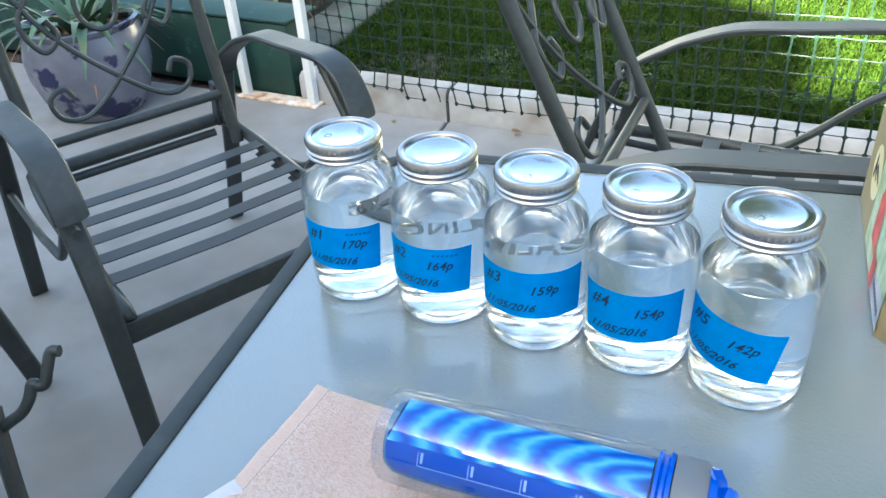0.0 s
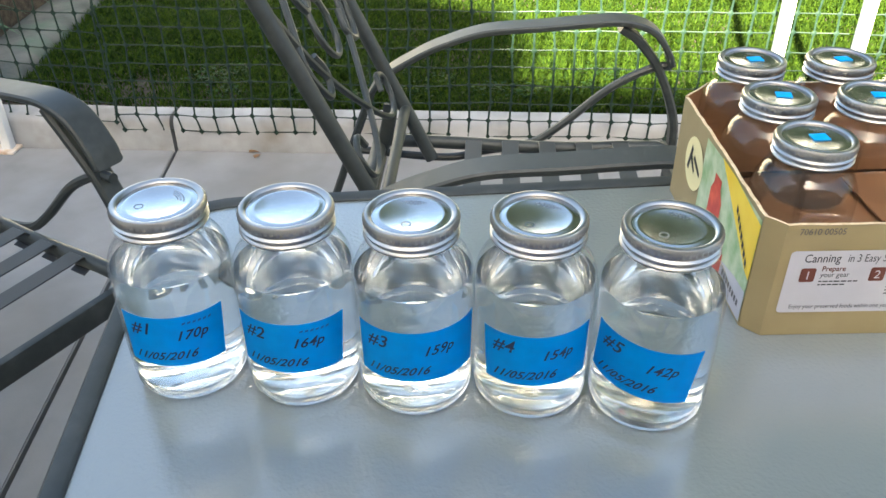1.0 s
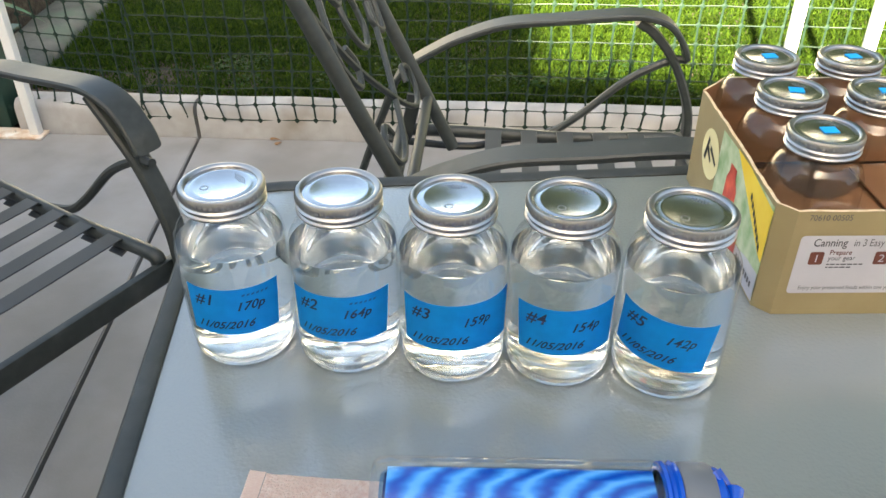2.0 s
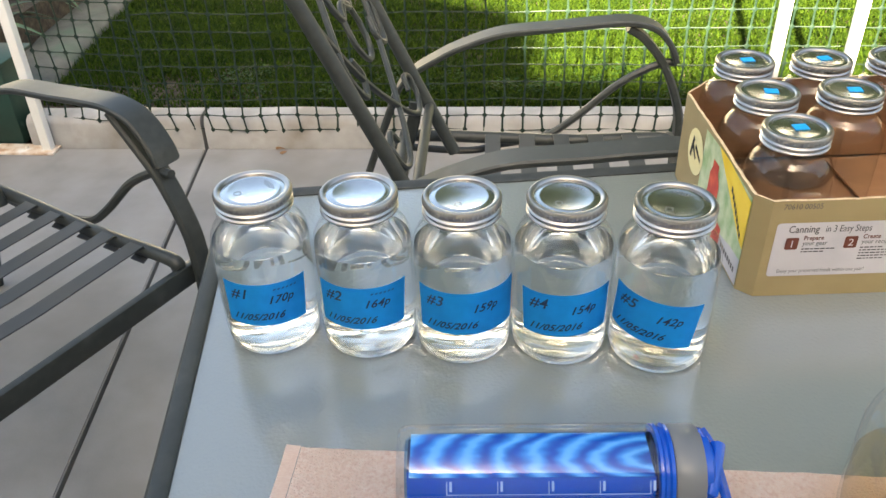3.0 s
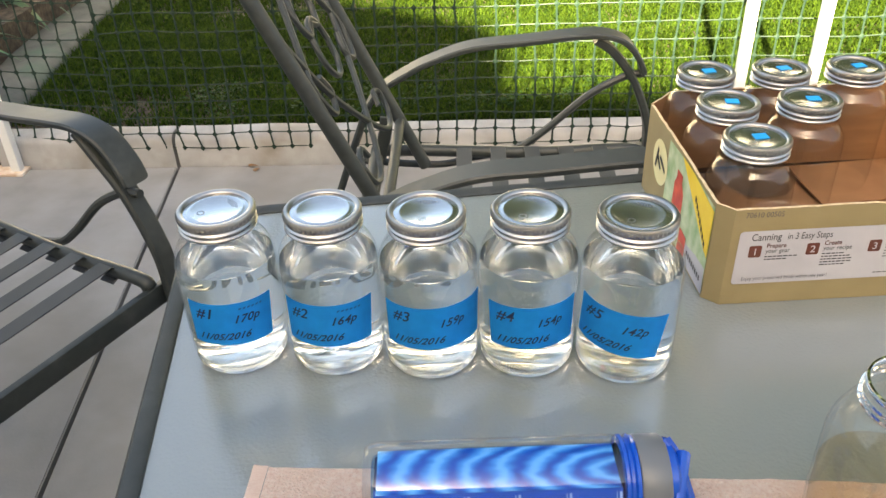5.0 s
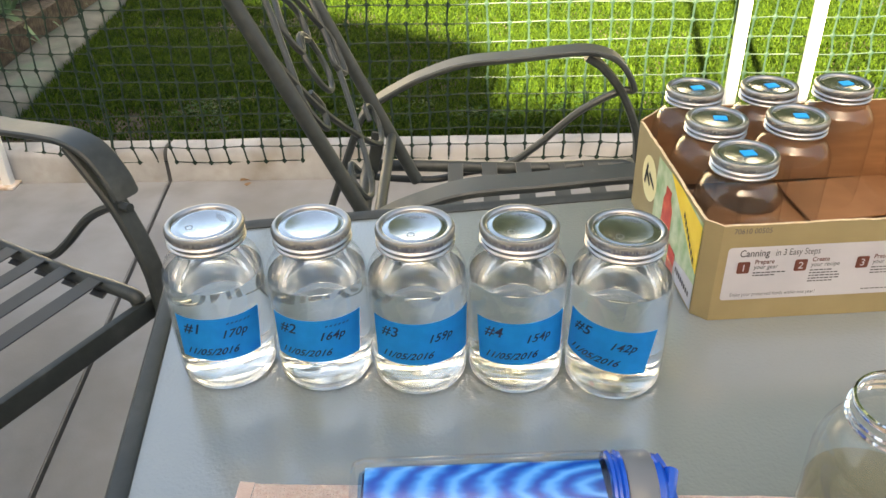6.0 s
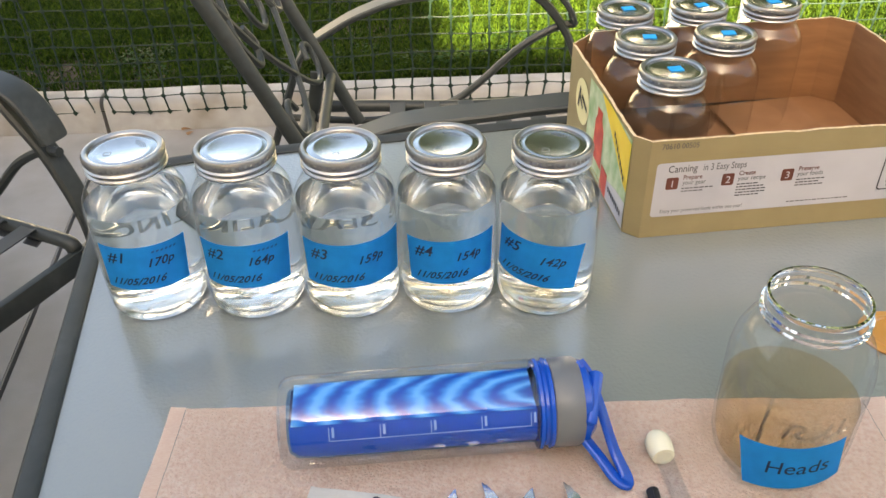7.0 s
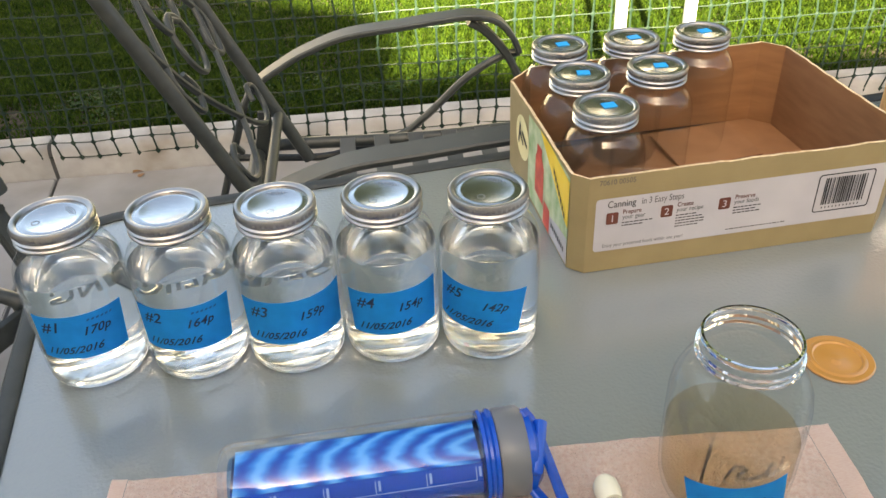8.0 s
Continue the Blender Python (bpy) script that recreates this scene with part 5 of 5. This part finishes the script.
# ---- wooden stand beyond the tray ----
stand = thing("wooden_stand", pose(0.80, 0.19, TABLE + 0.0004, 0, 0, -8), "varnished pine stand on the table beside the tray", "stand")
part("base_board", box(0.0, 0.40, 0.0, 0.26, 0, 0.019, 0.002), M_WOOD, stand)
part("upright_board", box(-0.02, 0.16, 0.20, 0.219, 0.0192, 0.34, 0.002), M_WOOD, stand)
part("wedge", moved(prism([(0, 0), (0.07, 0), (0.07, 0.05)], 0, 0.012), pose(0.05, 0.19, 0.0195, 90, 0, 0)), M_EDGE, stand, "pale sawn wooden wedge", smooth=False)

tool = thing("hand_tool", pose(0, 0, 0), "grey metal cylinder tool with red end leaning on the stand", "tool")
a, b = Vector((0.80, 0.375, 0.872)), Vector((1.08, 0.27, 0.770))
aim = Matrix.Translation(a) @ (b - a).to_track_quat("Z", "Y").to_matrix().to_4x4()
part("housing", moved(lathe([(0, -0.004), (0.018, -0.003), (0.026, 0.004), (0.029, 0.014), (0.029, 0.20), (0, 0.20)], 32), aim), M_SATIN, tool)
part("handle", moved(lathe([(0, 0.201), (0.027, 0.201), (0.027, 0.29), (0, 0.295)], 28), aim), M_RED, tool, "red plastic end")
part("trim_plate", moved(box(-0.010, 0.010, -0.031, -0.0285, 0.03, 0.12, 0.001), aim), M_LABEL, tool, "pale rectangular plate", smooth=False)

# ---- glazed pot with aloe ----
random.seed(12)
PX, PY = -2.38, 1.42
pot = thing("plant_pot", pose(PX, PY, 0), "large pale glazed pot with dark blue figures, on the patio", "pot")
part("pot_body", lathe([(0, 0.0), (0.15, 0.0), (0.165, 0.012), (0.20, 0.08), (0.225, 0.17), (0.228, 0.24), (0.215, 0.30), (0.205, 0.325), (0.215, 0.338), (0.218, 0.35), (0.20, 0.352), (0.185, 0.34), (0.185, 0.31), (0, 0.31)], 48), M_POT, pot)
part("potting_soil", lathe([(0, 0.318), (0.1, 0.322), (0.187, 0.312)], 32), M_SOIL, pot)


def blade(length, width, arch, droop, thick=0.006):
    """A tapered, channelled leaf along +x."""
    bm = bmesh.new()
    n = 9
    rows = []
    for i in range(n + 1):
        t = i / n
        x, z = length * (t - 0.12 * droop * t * t), length * (arch * t - droop * t * t)
        w = width * (1 - t ** 1.6) * (0.75 + 0.25 * min(1, t * 6)) + 0.0006
        rows.append([bm.verts.new((x, -w, z + w * 0.35)), bm.verts.new((x, 0, z)), bm.verts.new((x, w, z + w * 0.35)), bm.verts.new((x, 0, z - thick * (1 - t) - 0.001))])
    for a, b in zip(rows, rows[1:]):
        for i in range(4):
            bm.faces.new((a[i], b[i], b[(i + 1) % 4], a[(i + 1) % 4]))
    bm.faces.new(rows[0])
    bmesh.ops.recalc_face_normals(bm, faces=bm.faces[:])
    return bm


aloe = thing("aloe_plant", pose(PX, PY, 0.318), "spiky green aloe with some dry leaves in the pot", "plant")
shapes = [finish(blade(L, W_, a, d), "leaf") for L, W_, a, d in ((0.36, 0.022, 1.1, 0.9), (0.30, 0.020, 0.7, 0.8), (0.40, 0.024, 1.5, 1.0), (0.34, 0.02, 0.35, 0.6))]
for s in shapes:
    s.materials.append(M_ALOE)
dry = finish(blade(0.26, 0.014, 0.2, 0.8), "leaf")
dry.materials.append(M_DRYLEAF)
for k in range(46):
    ob = new("leaf", dry if k % 6 == 5 else random.choice(shapes))
    ob.parent = aloe
    a = k * 137.5
    rr = random.uniform(0.01, 0.10)
    s = random.uniform(0.75, 1.2)
    ob.matrix_basis = pose(rr * math.cos(radians(a)), rr * math.sin(radians(a)), random.uniform(0, 0.03), random.uniform(-12, 12), random.uniform(-14, 14), a + random.uniform(-20, 20)) @ Matrix.Scale(s, 4)

# ---- plants in the bed ----
def strappy(x, y, z, n, size, label):
    p = thing("bed_plant", pose(x, y, z), label, "plant", "plants in the bed")
    for k in range(n):
        ob = new("leaf", dry if random.random() < 0.16 else random.choice(shapes))
        ob.parent = p
        a = k * 137.5 + random.uniform(-20, 20)
        ob.matrix_basis = pose(random.uniform(-0.06, 0.06), random.uniform(-0.06, 0.06), 0, random.uniform(-15, 15), random.uniform(-30, 15), a) @ Matrix.Scale(size * random.uniform(0.7, 1.2), 4)


for x, y, s in ((-2.15, 2.30, 0.9), (-2.30, 2.62, 1.0), (-2.22, 2.95, 1.0), (-2.35, 3.3, 1.1), (-2.6, 2.85, 1.2), (-2.65, 2.35, 1.1), (-3.0, 2.5, 1.1), (-3.3, 2.3, 1.0), (-2.9, 3.2, 1.3), (-3.5, 2.8, 1.2)):
    strappy(x, y, 0.22, 38, s, "strap-leaved green plant in the raised bed")

# fallen leaves on the patio by the kerb
for x, y, a in ((-0.80, 1.775, 20), (-0.77, 1.74, 70), (-1.22, 1.69, 130), (-0.2, 1.78, 10)):
    tagged(part("fallen_leaf", moved(blade(0.035, 0.009, 0.15, 0.3, 0.0005), pose(x, y, 0.003, 0, 0, a)), M_DRYLEAF), "curled dry brown leaf on the concrete", "leaf", "fallen leaves")
